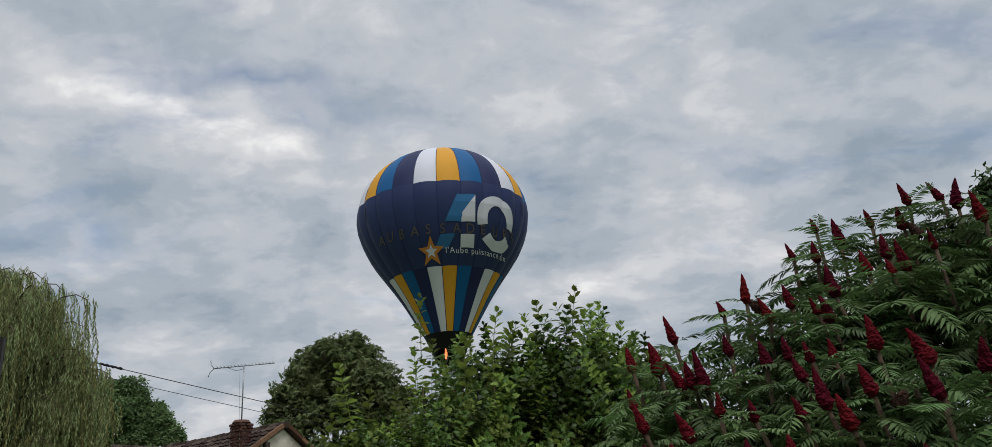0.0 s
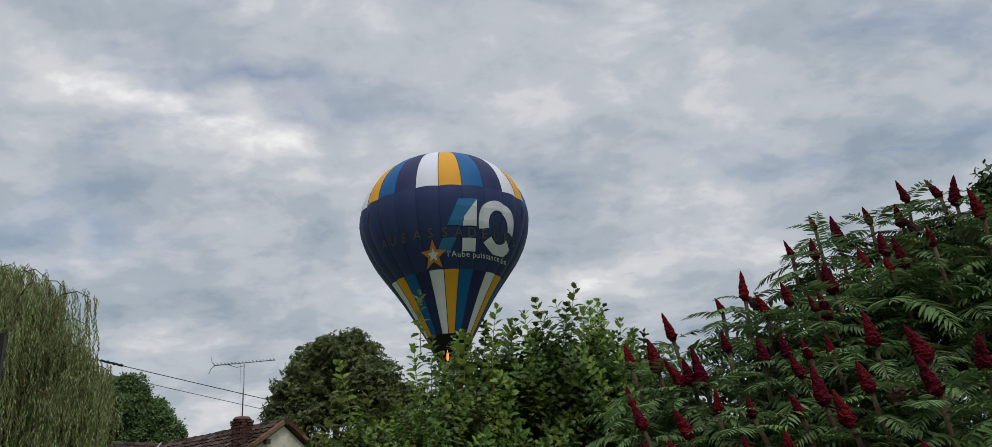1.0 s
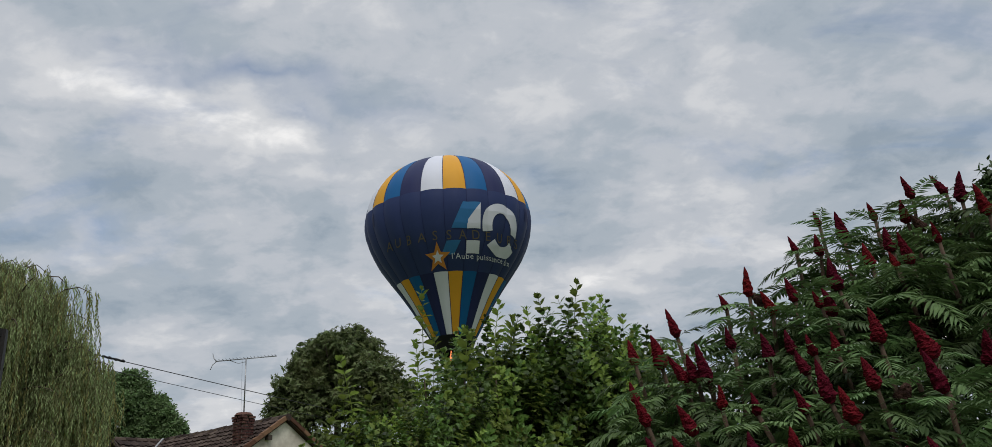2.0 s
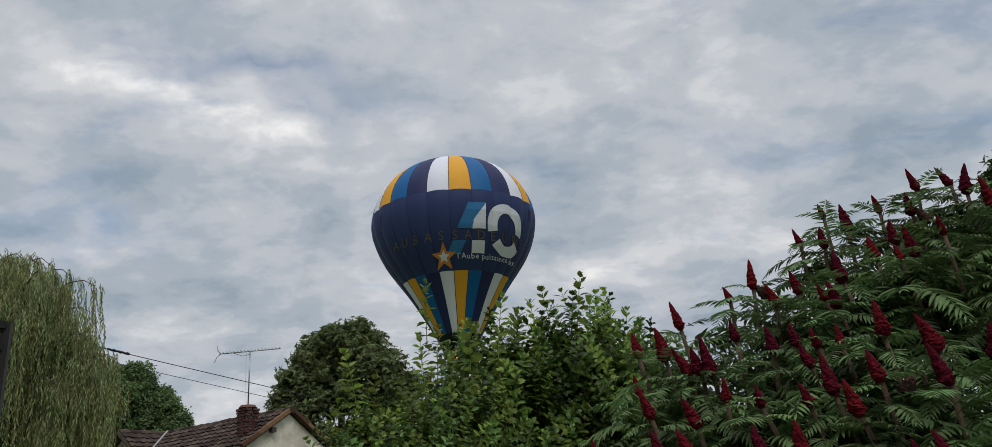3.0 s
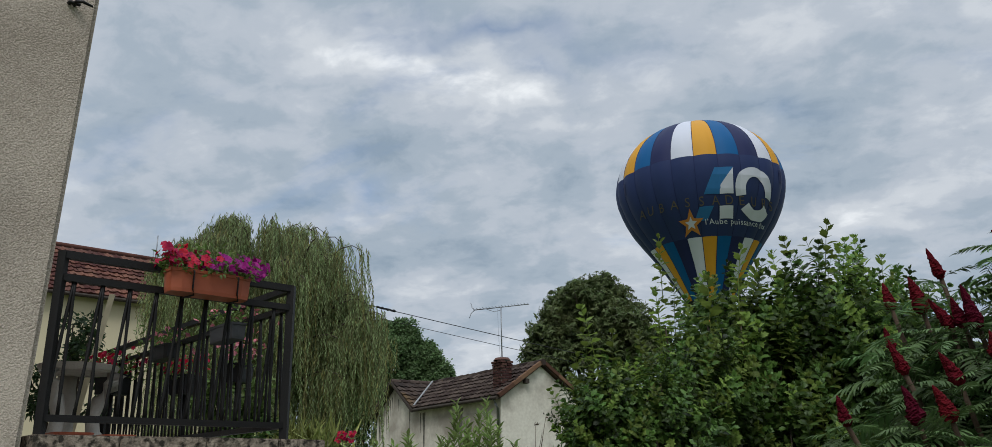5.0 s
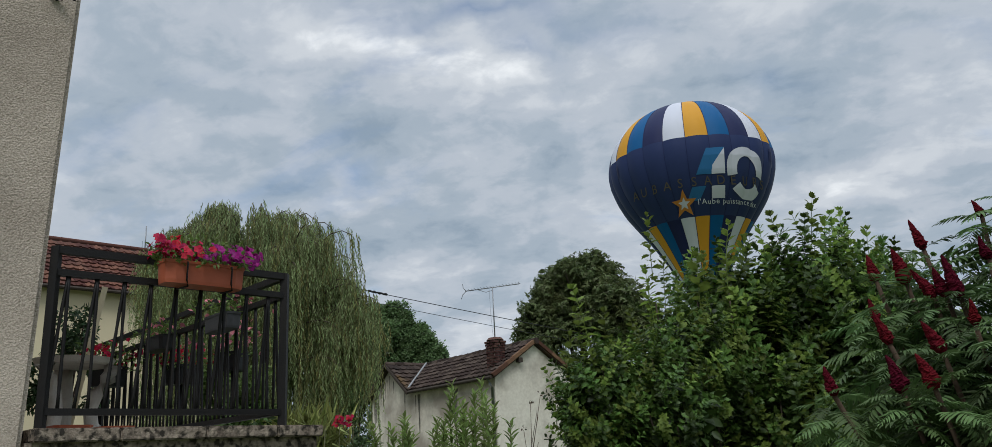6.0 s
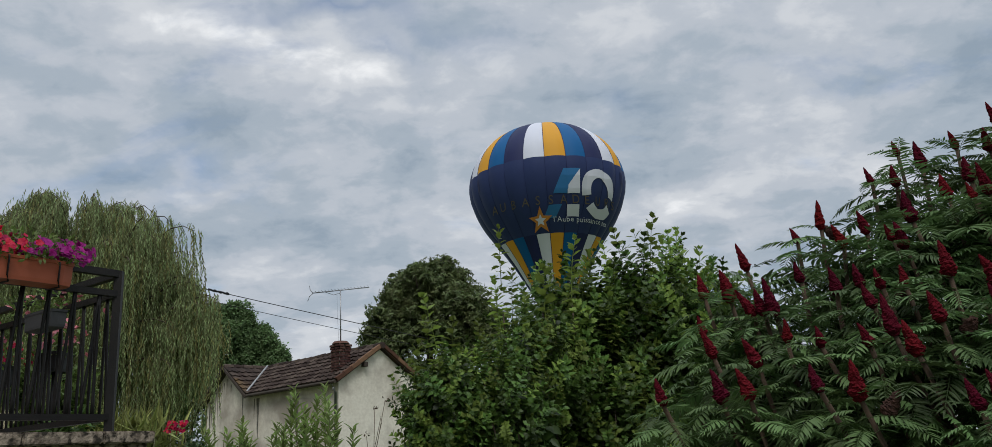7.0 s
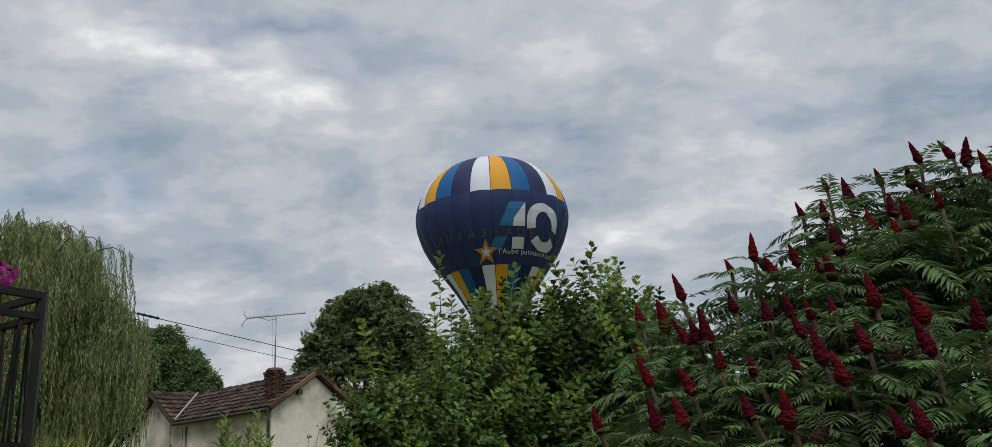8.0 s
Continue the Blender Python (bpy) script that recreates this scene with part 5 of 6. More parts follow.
    for run in runs:
        tubes("stem", [run], "bark", s)
    for fresh, name, mat in ((False, "foliage", "shrub_leaf"), (True, "young_foliage", "shoot_leaf")):
        start = np.cumsum([0] + [len(v) for v, f in joined[fresh]])
        ob = new(name, tri_mesh(name, np.concatenate([v for v, f in joined[fresh]]), np.concatenate([f + o for (v, f), o in zip(joined[fresh], start)]), mat))
        ob.parent = s
        tagged(ob, kind="stuff")
    # old leaves deep inside the bush
    cs, rs = [], []
    for x, y, z, rx, ry, rz in lobes:
        d = unit(rng.normal(size=(46, 3)))
        cs.append(np.array((x, y + 0.12, z)) - base + d * (rx, ry, rz) * rng.uniform(0.2, 0.74, (46, 1)))
        rs.append(rng.uniform(0.10, 0.2, 46))
    P, D, N = clump_leaves(rng, np.concatenate(cs), np.concatenate(rs), 40, 0.9)
    leaves("inner_leaves", P, D, N, rng.uniform(0.05, 0.08, len(P)), rng.uniform(0.035, 0.055, len(P)), LEAF_OVAL, "shrub_leaf", s, kind="stuff")


build_shrub()


# ---- staghorn sumac ----
LEAF_LANCE = (np.array([(0, 0, -0.01), (0.42, 0.2, 0.035), (0.5, 0.42, 0.03), (0.3, 0.74, -0.01), (0, 1, -0.1), (-0.3, 0.74, -0.01), (-0.5, 0.42, 0.03), (-0.42, 0.2, 0.035), (0, 0.45, -0.012)]),
              [(0, 1, 8), (1, 2, 8), (2, 3, 8), (3, 4, 8), (4, 5, 8), (5, 6, 8), (6, 7, 8), (7, 0, 8)])


def frond_arrays(seed, length=0.42, pairs=12):
    """A feather-shaped compound leaf along +y: a bare stalk, then pairs of narrow leaflets that hang to both sides."""
    rng = np.random.default_rng(seed)
    droop, swing = rng.uniform(0.28, 0.7), rng.normal(0, 0.06)

    def at(t):
        return np.array((length * swing * t * t, length * t * (1 - 0.07 * t), length * (0.30 * t - droop * t * t)))
    P, D, L = [], [], []
    for i in range(pairs):
        t = 0.20 + 0.76 * i / (pairs - 1)
        size = length * 0.29 * (0.55 + 0.5 * math.sin(math.pi * min(0.12 + 0.88 * t, 1) ** 1.1)) * (1 if t < 0.75 else 1.45 - 0.6 * t)
        for side in (-1, 1):
            P.append(at(t) + (0, rng.normal(0, 0.003), 0))
            D.append((side * 0.9, 0.30 + 0.6 * t * t + rng.normal(0, 0.07), 0.30 - 1.4 * droop * t - rng.uniform(0.05, 0.45)))
            L.append(size * rng.uniform(0.86, 1.1))
    P.append(at(1.0)), D.append((0, 1, 0.25 - 1.6 * droop)), L.append(length * 0.15)
    P, D, L = np.array(P), np.array(D, float), np.array(L)
    N = np.tile((0, 0.1, 1.0), (len(P), 1)) + rng.normal(size=P.shape) * 0.12
    v, f = leaf_arrays(P, D, N, L, L * 0.205, LEAF_LANCE)
    # the reddish-green stalk runs through the leaflets' bases
    n, k = len(v), 25
    rv, rf = [], []
    for q in range(k + 1):
        w = 0.0034 * (1 - 0.6 * q / k)
        p = at(q / k)
        rv += [p + (-w, 0, 0), p + (w, 0, 0), p + (0, 0, -w)]
    for q in range(k):
        for a in range(3):
            b = (a + 1) % 3
            i0, i1, i2, i3 = n + 3 * q + a, n + 3 * q + b, n + 3 * q + 3 + b, n + 3 * q + 3 + a
            rf += [(i0, i1, i2), (i0, i2, i3)]
    f = f.copy()
    for i in range(len(P)):
        t = 0.20 + 0.76 * (i // 2) / (pairs - 1) if i < 2 * pairs else 1.0
        f[f == len(LEAF_LANCE[0]) * i] = n + 3 * round(t * k) + i % 2
    return np.concatenate([v, rv]), np.concatenate([f, np.array(rf)])


def cone_mesh(seed, height=0.155, width=0.034):
    """A fuzzy upright seed cone: knobbly clusters in spirals round a spindle."""
    rows, sides = 30, 22
    v, f = [], []
    for j in range(rows):
        t = j / (rows - 1)
        r = width * min(1.0, 0.45 + 3.2 * t) * (1 - t ** 1.25) ** 0.8
        for k in range(sides):
            a = 2 * math.pi * (k + 0.5 * (j % 2)) / sides
            q = Vector((math.cos(a), math.sin(a), t * 5))
            knob = 0.5 + 0.5 * math.cos(9 * a + 41 * t + 2 * noise.noise(q * 2)) * math.cos(6 * a - 47 * t + seed)
            rr = r * (0.92 + 0.16 * knob + 0.34 * noise.noise(q * 1.9 + Vector((seed * 3.7, 0, 0))) + 0.30 * noise.noise(q * 6.1 + Vector((seed * 1.7, 4, 0)))) + 0.0015
            v.append((rr * math.cos(a) + 0.016 * math.sin(t * 2 + seed) * t, rr * math.sin(a), height * (t + 0.02 * noise.noise(q * 4))))
    for j in range(rows - 1):
        for k in range(sides):
            f.append((j * sides + k, j * sides + (k + 1) % sides, (j + 1) * sides + (k + 1) % sides, (j + 1) * sides + k))
    f.append(tuple(range(sides))[::-1])
    f.append(tuple(range((rows - 1) * sides, rows * sides)))
    me = bpy.data.meshes.new("seed_cone")
    me.from_pydata(v, [], f)
    me.materials.append(M["sumac_cone"])
    return me


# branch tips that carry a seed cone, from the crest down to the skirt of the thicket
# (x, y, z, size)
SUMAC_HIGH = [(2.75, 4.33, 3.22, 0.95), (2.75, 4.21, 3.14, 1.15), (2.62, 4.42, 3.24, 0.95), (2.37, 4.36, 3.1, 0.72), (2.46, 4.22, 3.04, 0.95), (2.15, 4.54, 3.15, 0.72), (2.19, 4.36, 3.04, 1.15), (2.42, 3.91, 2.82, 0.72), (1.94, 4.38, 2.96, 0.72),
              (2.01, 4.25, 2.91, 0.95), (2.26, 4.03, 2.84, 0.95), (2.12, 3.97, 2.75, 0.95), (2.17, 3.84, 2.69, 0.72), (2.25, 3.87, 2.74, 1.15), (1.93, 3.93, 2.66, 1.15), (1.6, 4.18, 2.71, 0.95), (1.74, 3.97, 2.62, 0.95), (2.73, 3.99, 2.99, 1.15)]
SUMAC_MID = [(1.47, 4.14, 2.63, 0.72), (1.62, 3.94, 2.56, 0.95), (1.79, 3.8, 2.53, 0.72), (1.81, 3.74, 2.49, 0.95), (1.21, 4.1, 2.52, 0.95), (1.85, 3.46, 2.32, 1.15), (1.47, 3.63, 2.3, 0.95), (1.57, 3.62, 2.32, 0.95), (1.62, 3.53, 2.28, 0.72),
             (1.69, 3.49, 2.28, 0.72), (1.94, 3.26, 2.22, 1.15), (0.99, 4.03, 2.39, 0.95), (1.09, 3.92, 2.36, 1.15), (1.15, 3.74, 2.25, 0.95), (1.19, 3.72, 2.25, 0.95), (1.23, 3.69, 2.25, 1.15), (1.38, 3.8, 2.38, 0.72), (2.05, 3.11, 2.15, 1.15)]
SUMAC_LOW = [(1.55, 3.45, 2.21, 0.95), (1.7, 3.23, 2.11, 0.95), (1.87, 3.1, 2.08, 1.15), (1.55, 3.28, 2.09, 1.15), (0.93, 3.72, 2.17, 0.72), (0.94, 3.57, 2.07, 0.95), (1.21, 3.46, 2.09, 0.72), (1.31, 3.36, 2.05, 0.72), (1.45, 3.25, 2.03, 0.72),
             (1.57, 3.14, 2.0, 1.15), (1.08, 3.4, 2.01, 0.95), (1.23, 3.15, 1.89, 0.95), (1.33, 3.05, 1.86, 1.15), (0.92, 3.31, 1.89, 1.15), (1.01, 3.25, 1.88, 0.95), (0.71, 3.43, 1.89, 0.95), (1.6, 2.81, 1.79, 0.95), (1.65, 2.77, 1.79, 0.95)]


def build_sumac():
    rng = np.random.default_rng(81)
    s = thing("staghorn_sumac", (2.3, 4.6, 0))
    base = Vector((2.3, 4.6, 0))
    tagged(s, "staghorn sumac with feathery leaves and upright crimson cones", "shrub")
    fronds = [frond_arrays(k, 0.36 + 0.03 * (k % 4), 11 + k % 3) for k in range(8)]
    meshes = [tri_mesh("frond", v, f, "sumac_leaf") for v, f in fronds]
    cones = [cone_mesh(k, 0.145 + 0.012 * (k % 4), 0.031 + 0.002 * (k % 3)) for k in range(6)]
    old = cone_mesh(9, 0.13, 0.036)
    old.name = "withered_cone"
    old.materials[0] = M["old_cone"]
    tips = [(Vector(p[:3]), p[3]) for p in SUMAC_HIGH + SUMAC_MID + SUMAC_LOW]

    def crest(x):
        return 1.92 + 0.66 * (x - 0.6) if x < 2.2 else 2.98 + 0.30 * (x - 2.2)

    # the depth of the thicket behind and between the tips that carry cones
    for k in range(1400):
        x, z = rng.uniform(0.7, 4.2), rng.uniform(0.5, 3.6)
        y = -0.533 * x + 1.495 * z + 0.981 + rng.uniform(0.28, 1.1)
        if z > crest(x) + rng.normal(-0.19, 0.06) or (z < 1.6 and x < 0.9) or y < 2.9 or (x - 0.45) ** 2 + (y - 0.2) ** 2 < 3.1 ** 2:
            continue
        tips.append((Vector((x, y, z)), 0))
    for k in range(300):
        tips.append((Vector((rng.uniform(1.1, 4.3), rng.uniform(3.7, 4.9), rng.uniform(0.8, 2.1))), 0))
    runs, vs, fs, n, made = [], [], [], 0, 0
    hubs = [Vector((2.3 + dx, 4.6 + dy, 0)) for dx, dy in ((0, 0), (-0.6, -0.1), (0.5, -0.5), (0.1, -0.9), (0.9, 0.1), (-0.3, 0.4))]
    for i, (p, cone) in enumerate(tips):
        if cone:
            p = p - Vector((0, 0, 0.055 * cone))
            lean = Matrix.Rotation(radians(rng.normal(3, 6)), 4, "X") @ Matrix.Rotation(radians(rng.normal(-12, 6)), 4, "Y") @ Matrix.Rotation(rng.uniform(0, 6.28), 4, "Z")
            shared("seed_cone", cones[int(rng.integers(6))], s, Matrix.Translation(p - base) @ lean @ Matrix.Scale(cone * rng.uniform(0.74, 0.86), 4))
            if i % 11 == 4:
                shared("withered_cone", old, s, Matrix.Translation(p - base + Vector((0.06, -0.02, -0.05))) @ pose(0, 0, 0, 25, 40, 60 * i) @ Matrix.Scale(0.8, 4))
        h = min(hubs, key=lambda q: (q.xy - p.xy).length)
        mid = h.lerp(p, 0.6) + Vector((rng.normal(0, 0.05), rng.normal(0, 0.05), -0.12 * p.z))
        if cone or i % 9 == 0:
            runs.append(([h - base, mid - base, p - base], [0.019, 0.012, 0.009], 6))
        count = int(rng.integers(12, 16)) if cone else int(rng.integers(5, 8))
        a0 = rng.uniform(0, 6.28)
        for k in range(count):
            a = a0 + k * 2.4 + rng.normal(0, 0.15)
            t = k / count
            rise = 19 - 52 * t + rng.normal(0, 9)
            j = int(rng.integers(8))
            m = Matrix.Translation(p - base - Vector((0, 0, (0.26 if cone else 0.15) * t))) @ Matrix.Rotation(a, 4, "Z") @ Matrix.Rotation(radians(rise), 4, "X") @ Matrix.Rotation(radians(rng.normal(0, 10)), 4, "Y") @ Matrix.Scale(rng.uniform(0.6, 0.9) * (0.58 + 0.42 * min(t * 2.2, 1)) * (0.72 if p.z < 2.0 else 0.85 if p.z < 2.35 else 1), 4)
            if cone and made < 300 and k % 2 == 0:
                shared("frond", meshes[j], s, m)
                made += 1
            else:
                mm = np.array(m)
                vs.append(fronds[j][0] @ mm[:3, :3].T + mm[:3, 3])
                fs.append(fronds[j][1] + n)
                n += len(fronds[j][0])
    for run in runs:
        tubes("stem", [run], "sumac_bark", s)
    ob = new("foliage", tri_mesh("foliage", np.concatenate(vs), np.concatenate(fs), "sumac_leaf"))
    ob.parent = s
    tagged(ob, kind="stuff")


build_sumac()


# ---- hot air balloon ----
BR = 8.5  # radius at the equator
PROFILE = [(1.0, 0.0), (0.985, -0.12), (0.935, -0.28), (0.845, -0.46), (0.735, -0.62), (0.62, -0.78), (0.50, -0.96), (0.395, -1.14), (0.27, -1.36), (0.16, -1.62)]


def envelope_radius(z):
    if z >= 0:
        return max(1 - (z / 0.86) ** 2.15, 0.0) ** 0.5
    for (r0, z0), (r1, z1) in zip(PROFILE, PROFILE[1:]):
        if z >= z1:
            t = (z0 - z) / (z0 - z1)
            return r0 + (r1 - r0) * t
    return PROFILE[-1][0]


def envelope_point(phi, z, out=0.0):
    """A point of the cloth; phi: angle from the front, in radians; the gores bulge between their tapes."""
    r = envelope_radius(z)
    k = (phi * 12 / math.pi) % 1.0
    q = r * (1 + 0.022 * (math.sin(math.pi * k) - 0.5) * min(1, (r / 0.3))) * BR + out
    return (q * math.sin(phi), -q * math.cos(phi), z * BR)


def gore_mesh(name, z0, z1, mat, rows):
    n = 6
    step = math.pi / 12
    v, f = [], []
    for j in range(rows + 1):
        t = j / rows
        z = z0 + (z1 - z0) * (1 - (1 - t) ** 1.8 if z1 > 0.5 else t)
        for i in range(n + 1):
            v.append(envelope_point(step * min(max(i / n, 1e-4), 1 - 1e-4), z))
    for j in range(rows):
        for i in range(n):
            q = j * (n + 1) + i
            f.append((q, q + 1, q + n + 2, q + n + 1))
    me = bpy.data.meshes.new(name)
    me.from_pydata(v, [], f)
    me.materials.append(M[mat])
    me.polygons.foreach_set("use_smooth", [True] * len(f))
    return me


def wrap(name, bm, mat, parent, z_of, out, label=""):
    """Cut a flat drawing (x along the cloth, y up, in radii) finely and lay it on the envelope."""
    for axis in (0, 1):
        lo = min(v.co[axis] for v in bm.verts)
        hi = max(v.co[axis] for v in bm.verts)
        c = math.floor(lo / 0.03) * 0.03
        while c < hi:
            co, no = [0, 0, 0], [0, 0, 0]
            co[axis], no[axis] = c, 1
            bmesh.ops.bisect_plane(bm, geom=bm.verts[:] + bm.edges[:] + bm.faces[:], plane_co=co, plane_no=no)
            c += 0.03
    for v in bm.verts:
        z = z_of + v.co.y
        v.co = Vector(envelope_point(v.co.x / max(envelope_radius(z), 0.3), z, out))
    return part(name, bm, mat, parent, label)


def polygon(*loops):
    bm = bmesh.new()
    for pts in loops:
        bm.faces.new([bm.verts.new((x, y, 0)) for x, y in pts])
    return bm


def lettering(text, size, spacing=1.0):
    cu = bpy.data.curves.new("lettering", "FONT")
    cu.body, cu.size, cu.space_character, cu.resolution_u = text, size, spacing, 3
    ob = bpy.data.objects.new("lettering", cu)
    scene.collection.objects.link(ob)
    bpy.context.view_layer.update()
    me = bpy.data.meshes.new_from_object(ob.evaluated_get(bpy.context.evaluated_depsgraph_get()))
    bpy.data.objects.remove(ob)
    bm = bmesh.new()
    bm.from_mesh(me)
    return bm


def build_balloon():
    b = thing("hot_air_balloon")
    tagged(b, "navy hot air balloon with white, yellow and blue panels", "hot air balloon")
    order = ("yellow", "blue", "deep_navy", "white")
    top, seam, low, mouth = 0.858, 0.12, -0.735, -1.36
    crown = {c: gore_mesh("crown_panel", seam, top, c, 12) for c in order}
    belly = gore_mesh("belly_panel", low, seam, "navy", 14)
    foot = {c: gore_mesh("foot_panel", mouth, low, c, 10) for c in order}
    for k in range(24):
        m = pose(0, 0, 0, 0, 0, k * 15)
        c = order[k % 4]
        shared("crown_panel", crown[c], b, m)
        shared("belly_panel", belly, b, m)
        shared("foot_panel", foot[c], b, m)
        pts = [Vector(envelope_point(k * math.pi / 12, z, 0.0)) for z in [top - 0.004 - (top - mouth) * (i / 30) ** 1.5 for i in range(31)]]
        tubes("load_tape", [(pts, [0.035] * 31, 4)], "deep_navy", b)
    n = 48
    v, f = [], []
    for j in range(7):
        z = mouth - 0.26 * j / 6
        for i in range(n):
            a = 2 * math.pi * i / n
            r = (0.27 - 0.115 * (j / 6)) * BR
            v.append((r * math.sin(a), -r * math.cos(a), (z + 0.10 * (j / 6) * math.cos(a)) * BR))
    for j in range(6):
        for i in range(n):
            f.append((j * n + i, j * n + (i + 1) % n, (j + 1) * n + (i + 1) % n, (j + 1) * n + i))
    raw("skirt", v, f, "skirt", b, "black flameproof skirt", True)
    # the number and the slanted stroke, broken by the ring of letters
    cut0, cut1 = -0.325, -0.445
    sl = lambda z, x0, x1: x0 + (x1 - x0) * (-0.04 - z) / 0.54
    wrap("blue_stroke", polygon([(sl(-0.04, 0.215, -0.06), -0.04), (sl(cut0, 0.215, -0.06), cut0), (sl(cut0, 0.42, 0.08), cut0), (sl(-0.04, 0.42, 0.08), -0.04)],
                                [(sl(cut1, 0.215, -0.06), cut1), (sl(-0.58, 0.215, -0.06), -0.58), (sl(-0.58, 0.42, 0.08), -0.58), (sl(cut1, 0.42, 0.08), cut1)]), "sky_blue", b, 0, 0.04)
    wrap("digit_one", polygon([(0.415, -0.045), (0.255, -0.24), (0.245, cut0), (0.395, cut0)], [(0.23, cut1), (0.215, -0.57), (0.365, -0.57), (0.38, cut1)]), "white", b, 0, 0.05)
    cx, cy, ax, ay = 0.685, -0.30, 0.262, 0.272
    N = 48
    bm = bmesh.new()

    def oval(a, w, h, e):
        c, s = math.cos(a), math.sin(a)
        return (cx + w * math.copysign(abs(c) ** e, c), cy + h * math.copysign(abs(s) ** e, s))
    for k in range(N):
        a0, a1 = 2 * math.pi * k / N, 2 * math.pi * (k + 1) / N
        q = [oval(a0, ax, ay, 0.88), oval(a1, ax, ay, 0.88), oval(a1, ax - 0.125, ay - 0.105, 0.9), oval(a0, ax - 0.125, ay - 0.105, 0.9)]
        ym = sum(p[1] for p in q) / 4
        if cut1 + 0.005 < ym < cut0 - 0.005:
            continue
        bm.faces.new([bm.verts.new((x, y, 0)) for x, y in q])
    low_half = bm.copy()
    for half, sign in ((bm, 1), (low_half, -1)):
        bmesh.ops.remove_doubles(half, verts=half.verts[:], dist=1e-5)
        bmesh.ops.delete(half, geom=[q for q in half.faces if (q.calc_center_median().y - (cut0 + cut1) / 2) * sign < 0], context="FACES")
        wrap("digit_zero", half, "white", b, 0, 0.05)
    for i, ch in enumerate("AUBASSADEURS"):
        bm = lettering(ch, 0.135)
        w = sum(v.co.x for v in bm.verts) / len(bm.verts)
        ang = radians(-47.5 + 10.0 * i)
        x = ang * envelope_radius(-0.40)
        bm.transform(Matrix.Translation((x - w, 0, 0)))
        wrap("letter", bm, "gold_letter", b, -0.435, 0.06)
    star = lambda r, k: [(-0.10 + (r if i % 2 == 0 else r * k) * math.sin(math.pi * i / 5), (r if i % 2 == 0 else r * k) * math.cos(math.pi * i / 5)) for i in range(10)]

    def star_bm(r, k):
        bm = bmesh.new()
        p = star(r, k)
        c = bm.verts.new((-0.10, 0, 0))
        q = [bm.verts.new((x, y, 0)) for x, y in p]
        for i in range(10):
            bm.faces.new((c, q[i], q[(i + 1) % 10]))
        return bm
    wrap("star", star_bm(0.148, 0.42), "orange", b, -0.60, 0.05, "copper-orange star")
    wrap("star_core", star_bm(0.068, 0.45), "white", b, -0.60, 0.07)
    bm = lettering("l'Aube puissance dix", 0.078, 1.12)
    lo, hi = min(v.co.x for v in bm.verts), max(v.co.x for v in bm.verts)
    for v in bm.verts:
        v.co.x = 0.055 + (v.co.x - lo) * (0.80 / (hi - lo))
    left, runs = set(bm.faces), []
    while left:
        stack, piece = [left.pop()], []
        while stack:
            q = stack.pop()
            piece.append(q)
            for e in q.edges:
                for o in e.link_faces:
                    if o in left:
                        left.remove(o)
                        stack.append(o)
        xs = [v.co.x for q in piece for v in q.verts]
        runs.append([min(xs), max(xs), [[v.co.xy.copy() for v in q.verts] for q in piece]])
    runs.sort(key=lambda r: r[0])
    glyphs = []
    for lo, hi, polys in runs:
        if glyphs and lo < glyphs[-1][1] - 0.004:
            glyphs[-1][1] = max(hi, glyphs[-1][1])
            glyphs[-1][2] += polys
        else:
            glyphs.append([lo, hi, polys])
    bm.free()
    for lo, hi, polys in glyphs:
        g = polygon(*polys)
        bmesh.ops.remove_doubles(g, verts=g.verts[:], dist=1e-6)
        wrap("letter", g, "white", b, -0.622, 0.05)
    for x in (-1.0, 1.16):
        wrap("turning_vent", polygon([(x - 0.035, -0.11), (x + 0.035, -0.11), (x + 0.035, 0.035), (x - 0.035, 0.035)]), "deep_navy", b, 0, 0.035, "dark turning vent flap")
    # burner, flame and basket under the mouth
    zb = -1.80 * BR
    frame_pts = [(s * 0.6, t * 0.6) for s, t in ((-1, -1), (1, -1), (1, 1), (-1, 1))]
    tubes("burner_frame", [([(*frame_pts[k], zb), (*frame_pts[(k + 1) % 4], zb)], [0.035, 0.035], 6) for k in range(4)], "alu", b)
    tubes("burner", [([(s * 0.18, 0, zb - 0.1), (s * 0.18, 0, zb + 0.45)], [0.14, 0.17], 10) for s in (-1, 1)], "alu", b)
    vs, fs = tube_arrays([(-0.3, -0.4, zb + 1.5), (-0.3, -0.4, zb + 1.85), (-0.26, -0.4, zb + 2.2), (-0.3, -0.4, zb + 2.55)], [0.06, 0.15, 0.11, 0.02], 10)
    raw("flame", vs, fs, "flame", b, "orange burner flame", True)
    for x, y in frame_pts:
        tubes("pole", [([(x, y, zb), (x * 1.05, y, zb - 1.3)], [0.03, 0.03], 6)], "wicker", b)
    for k in range(12):
        a = 2 * math.pi * k / 12
        x, y = frame_pts[int(k // 3)]
        tubes("wire", [([(x, y, zb), (1.33 * math.sin(a), -1.33 * math.cos(a), -1.615 * BR)], [0.012, 0.012], 4)], "alu", b)
    bm = box((-0.75, -0.6, zb - 2.35), (0.75, 0.6, zb - 1.25), 0.12)
    top_faces = [q for q in bm.faces if q.normal.z > 0.9 and q.calc_area() > 0.5]
    r = bmesh.ops.inset_region(bm, faces=top_faces, thickness=0.06)
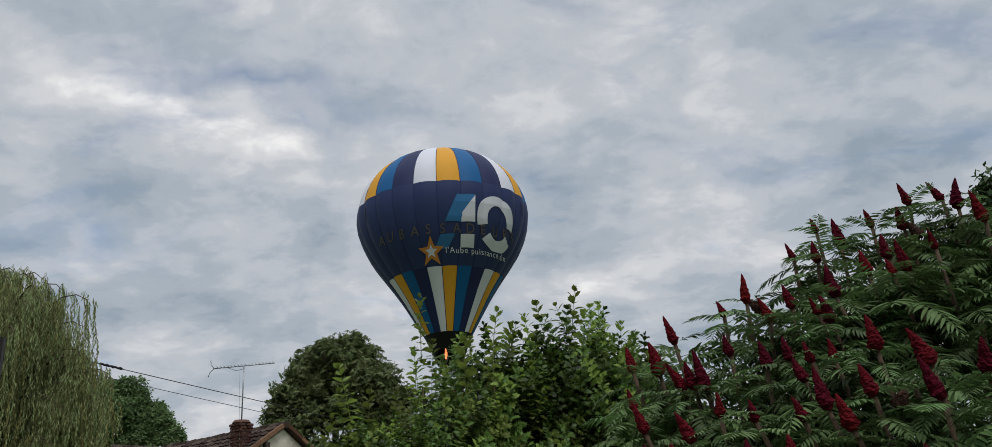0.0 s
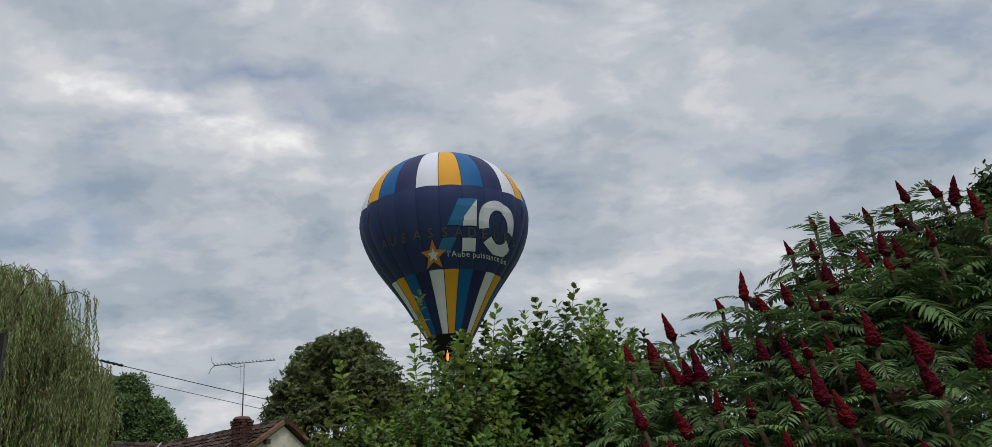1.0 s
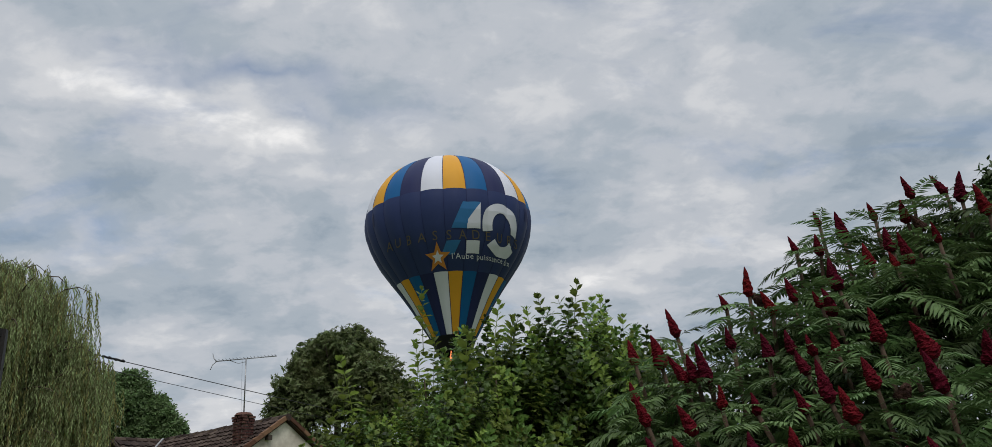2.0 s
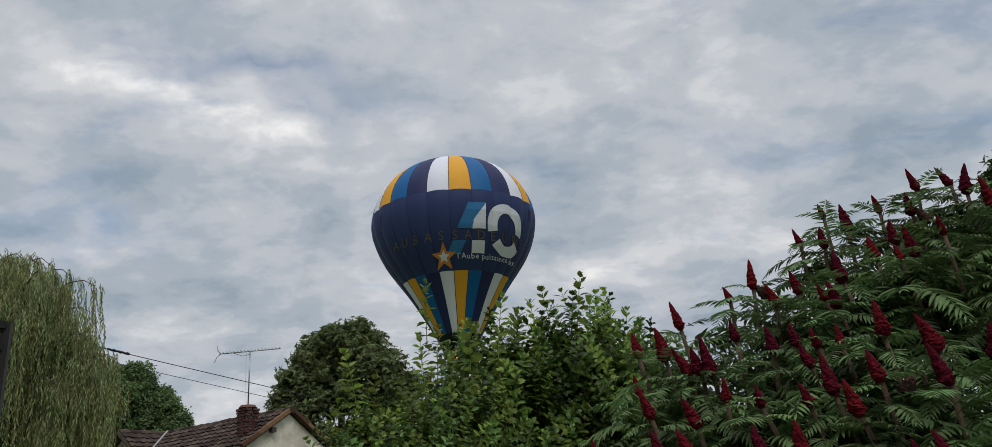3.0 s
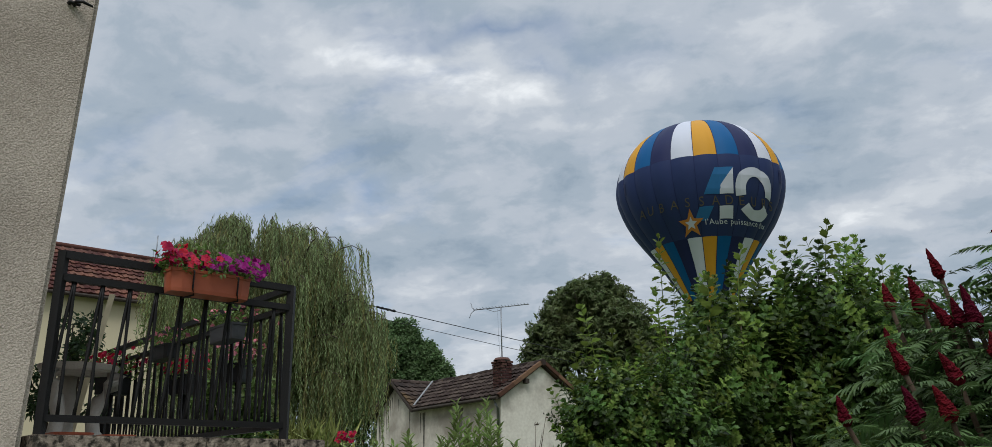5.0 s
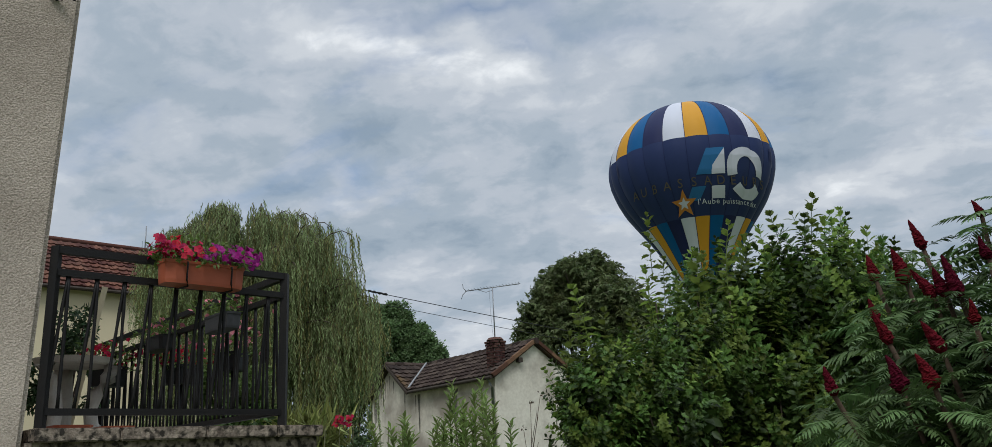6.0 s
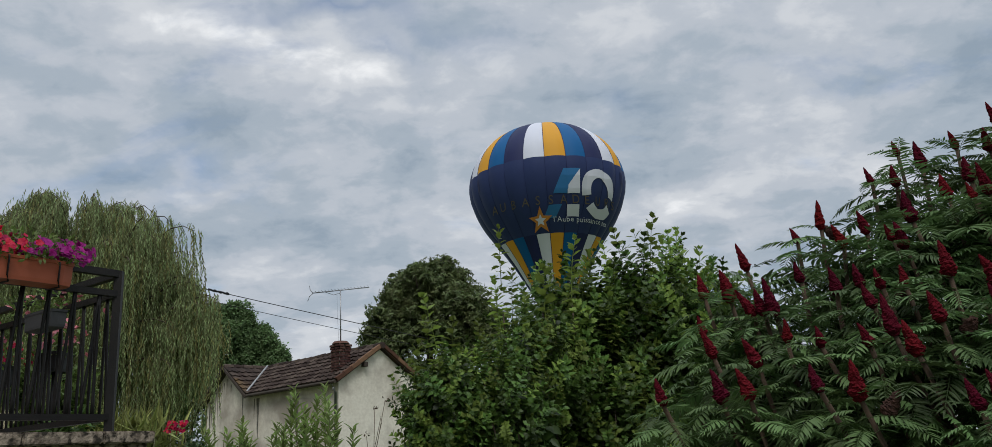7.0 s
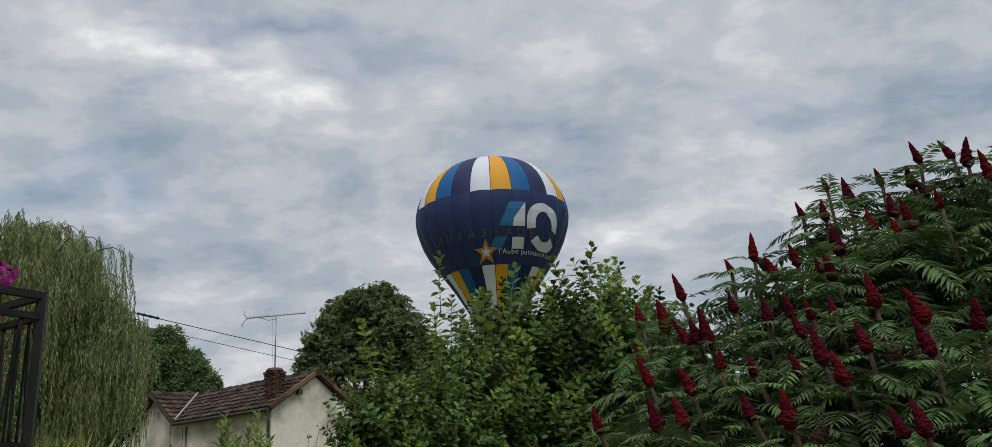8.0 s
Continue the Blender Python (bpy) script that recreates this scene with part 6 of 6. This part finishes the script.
    bmesh.ops.translate(bm, verts=[v for q in top_faces for v in q.verts], vec=(0, 0, -0.9))
    part("basket", bm, "wicker", b)
    tubes("basket_rim", [([(-0.72, -0.57, zb - 1.24), (0.72, -0.57, zb - 1.24), (0.72, 0.57, zb - 1.24), (-0.72, 0.57, zb - 1.24), (-0.72, -0.57, zb - 1.24)], [0.06] * 5, 8)], "dark_wood", b, "leather-bound rim")
    return b


balloon = build_balloon()

GROUPS = {"flower_box": "flower boxes on the railing", "plant_pot": "low bowls on the terrace", "flower_pot": "flower pots on the terrace", "broadleaf_tree": "trees beyond the house",
          "overhead_cable": "overhead cables", "climbing_shrub": "shrubs behind the terrace", "lance_leaved_bush": "lance-leaved bushes", "tv_aerial": "television aerials"}
for ob in list(scene.objects):
    kind_name = ob.name.split(".")[0]
    if not ob.parent and kind_name in GROUPS:
        tagged(ob, group=GROUPS[kind_name])


def motions():
    """The balloon drifts off, sinking slowly as it turns a little."""
    walk(balloon, [(0, pose(-5.15, 77.9, 31.37, 0, 0, 1.1)), (0.5, pose(-5.16, 78.5, 31.24, 0, 0, 1.2)), (1, pose(-5.15, 79.1, 31.15, 0, 0, 1.2)), (1.5, pose(-5.10, 79.8, 31.10, 0, 0, 1.3)),
                   (3, pose(-4.95, 82.0, 30.80, 0, 0, 1.6)), (3.5, pose(-4.94, 82.7, 30.64, 0, 0, 1.7)), (4, pose(-4.95, 83.2, 30.44, 0, 0, 1.9)), (4.5, pose(-5.02, 83.7, 30.15, 0, 0, 2.0)),
                   (5, pose(-4.88, 84.2, 29.91, 0, 0, 2.2)), (5.2, pose(-4.72, 84.4, 29.83, 0, 0, 2.2)), (6.3, pose(-4.60, 85.9, 29.60, 0, 0, 2.6)), (6.5, pose(-4.55, 86.2, 29.53, 0, 0, 2.6)),
                   (7, pose(-4.15, 87.0, 29.41, 0, 0, 2.8)), (7.5, pose(-3.84, 87.9, 29.41, 0, 0, 2.9)), (8, pose(-3.80, 88.8, 29.47, 0, 0, 3.1))])


motions()
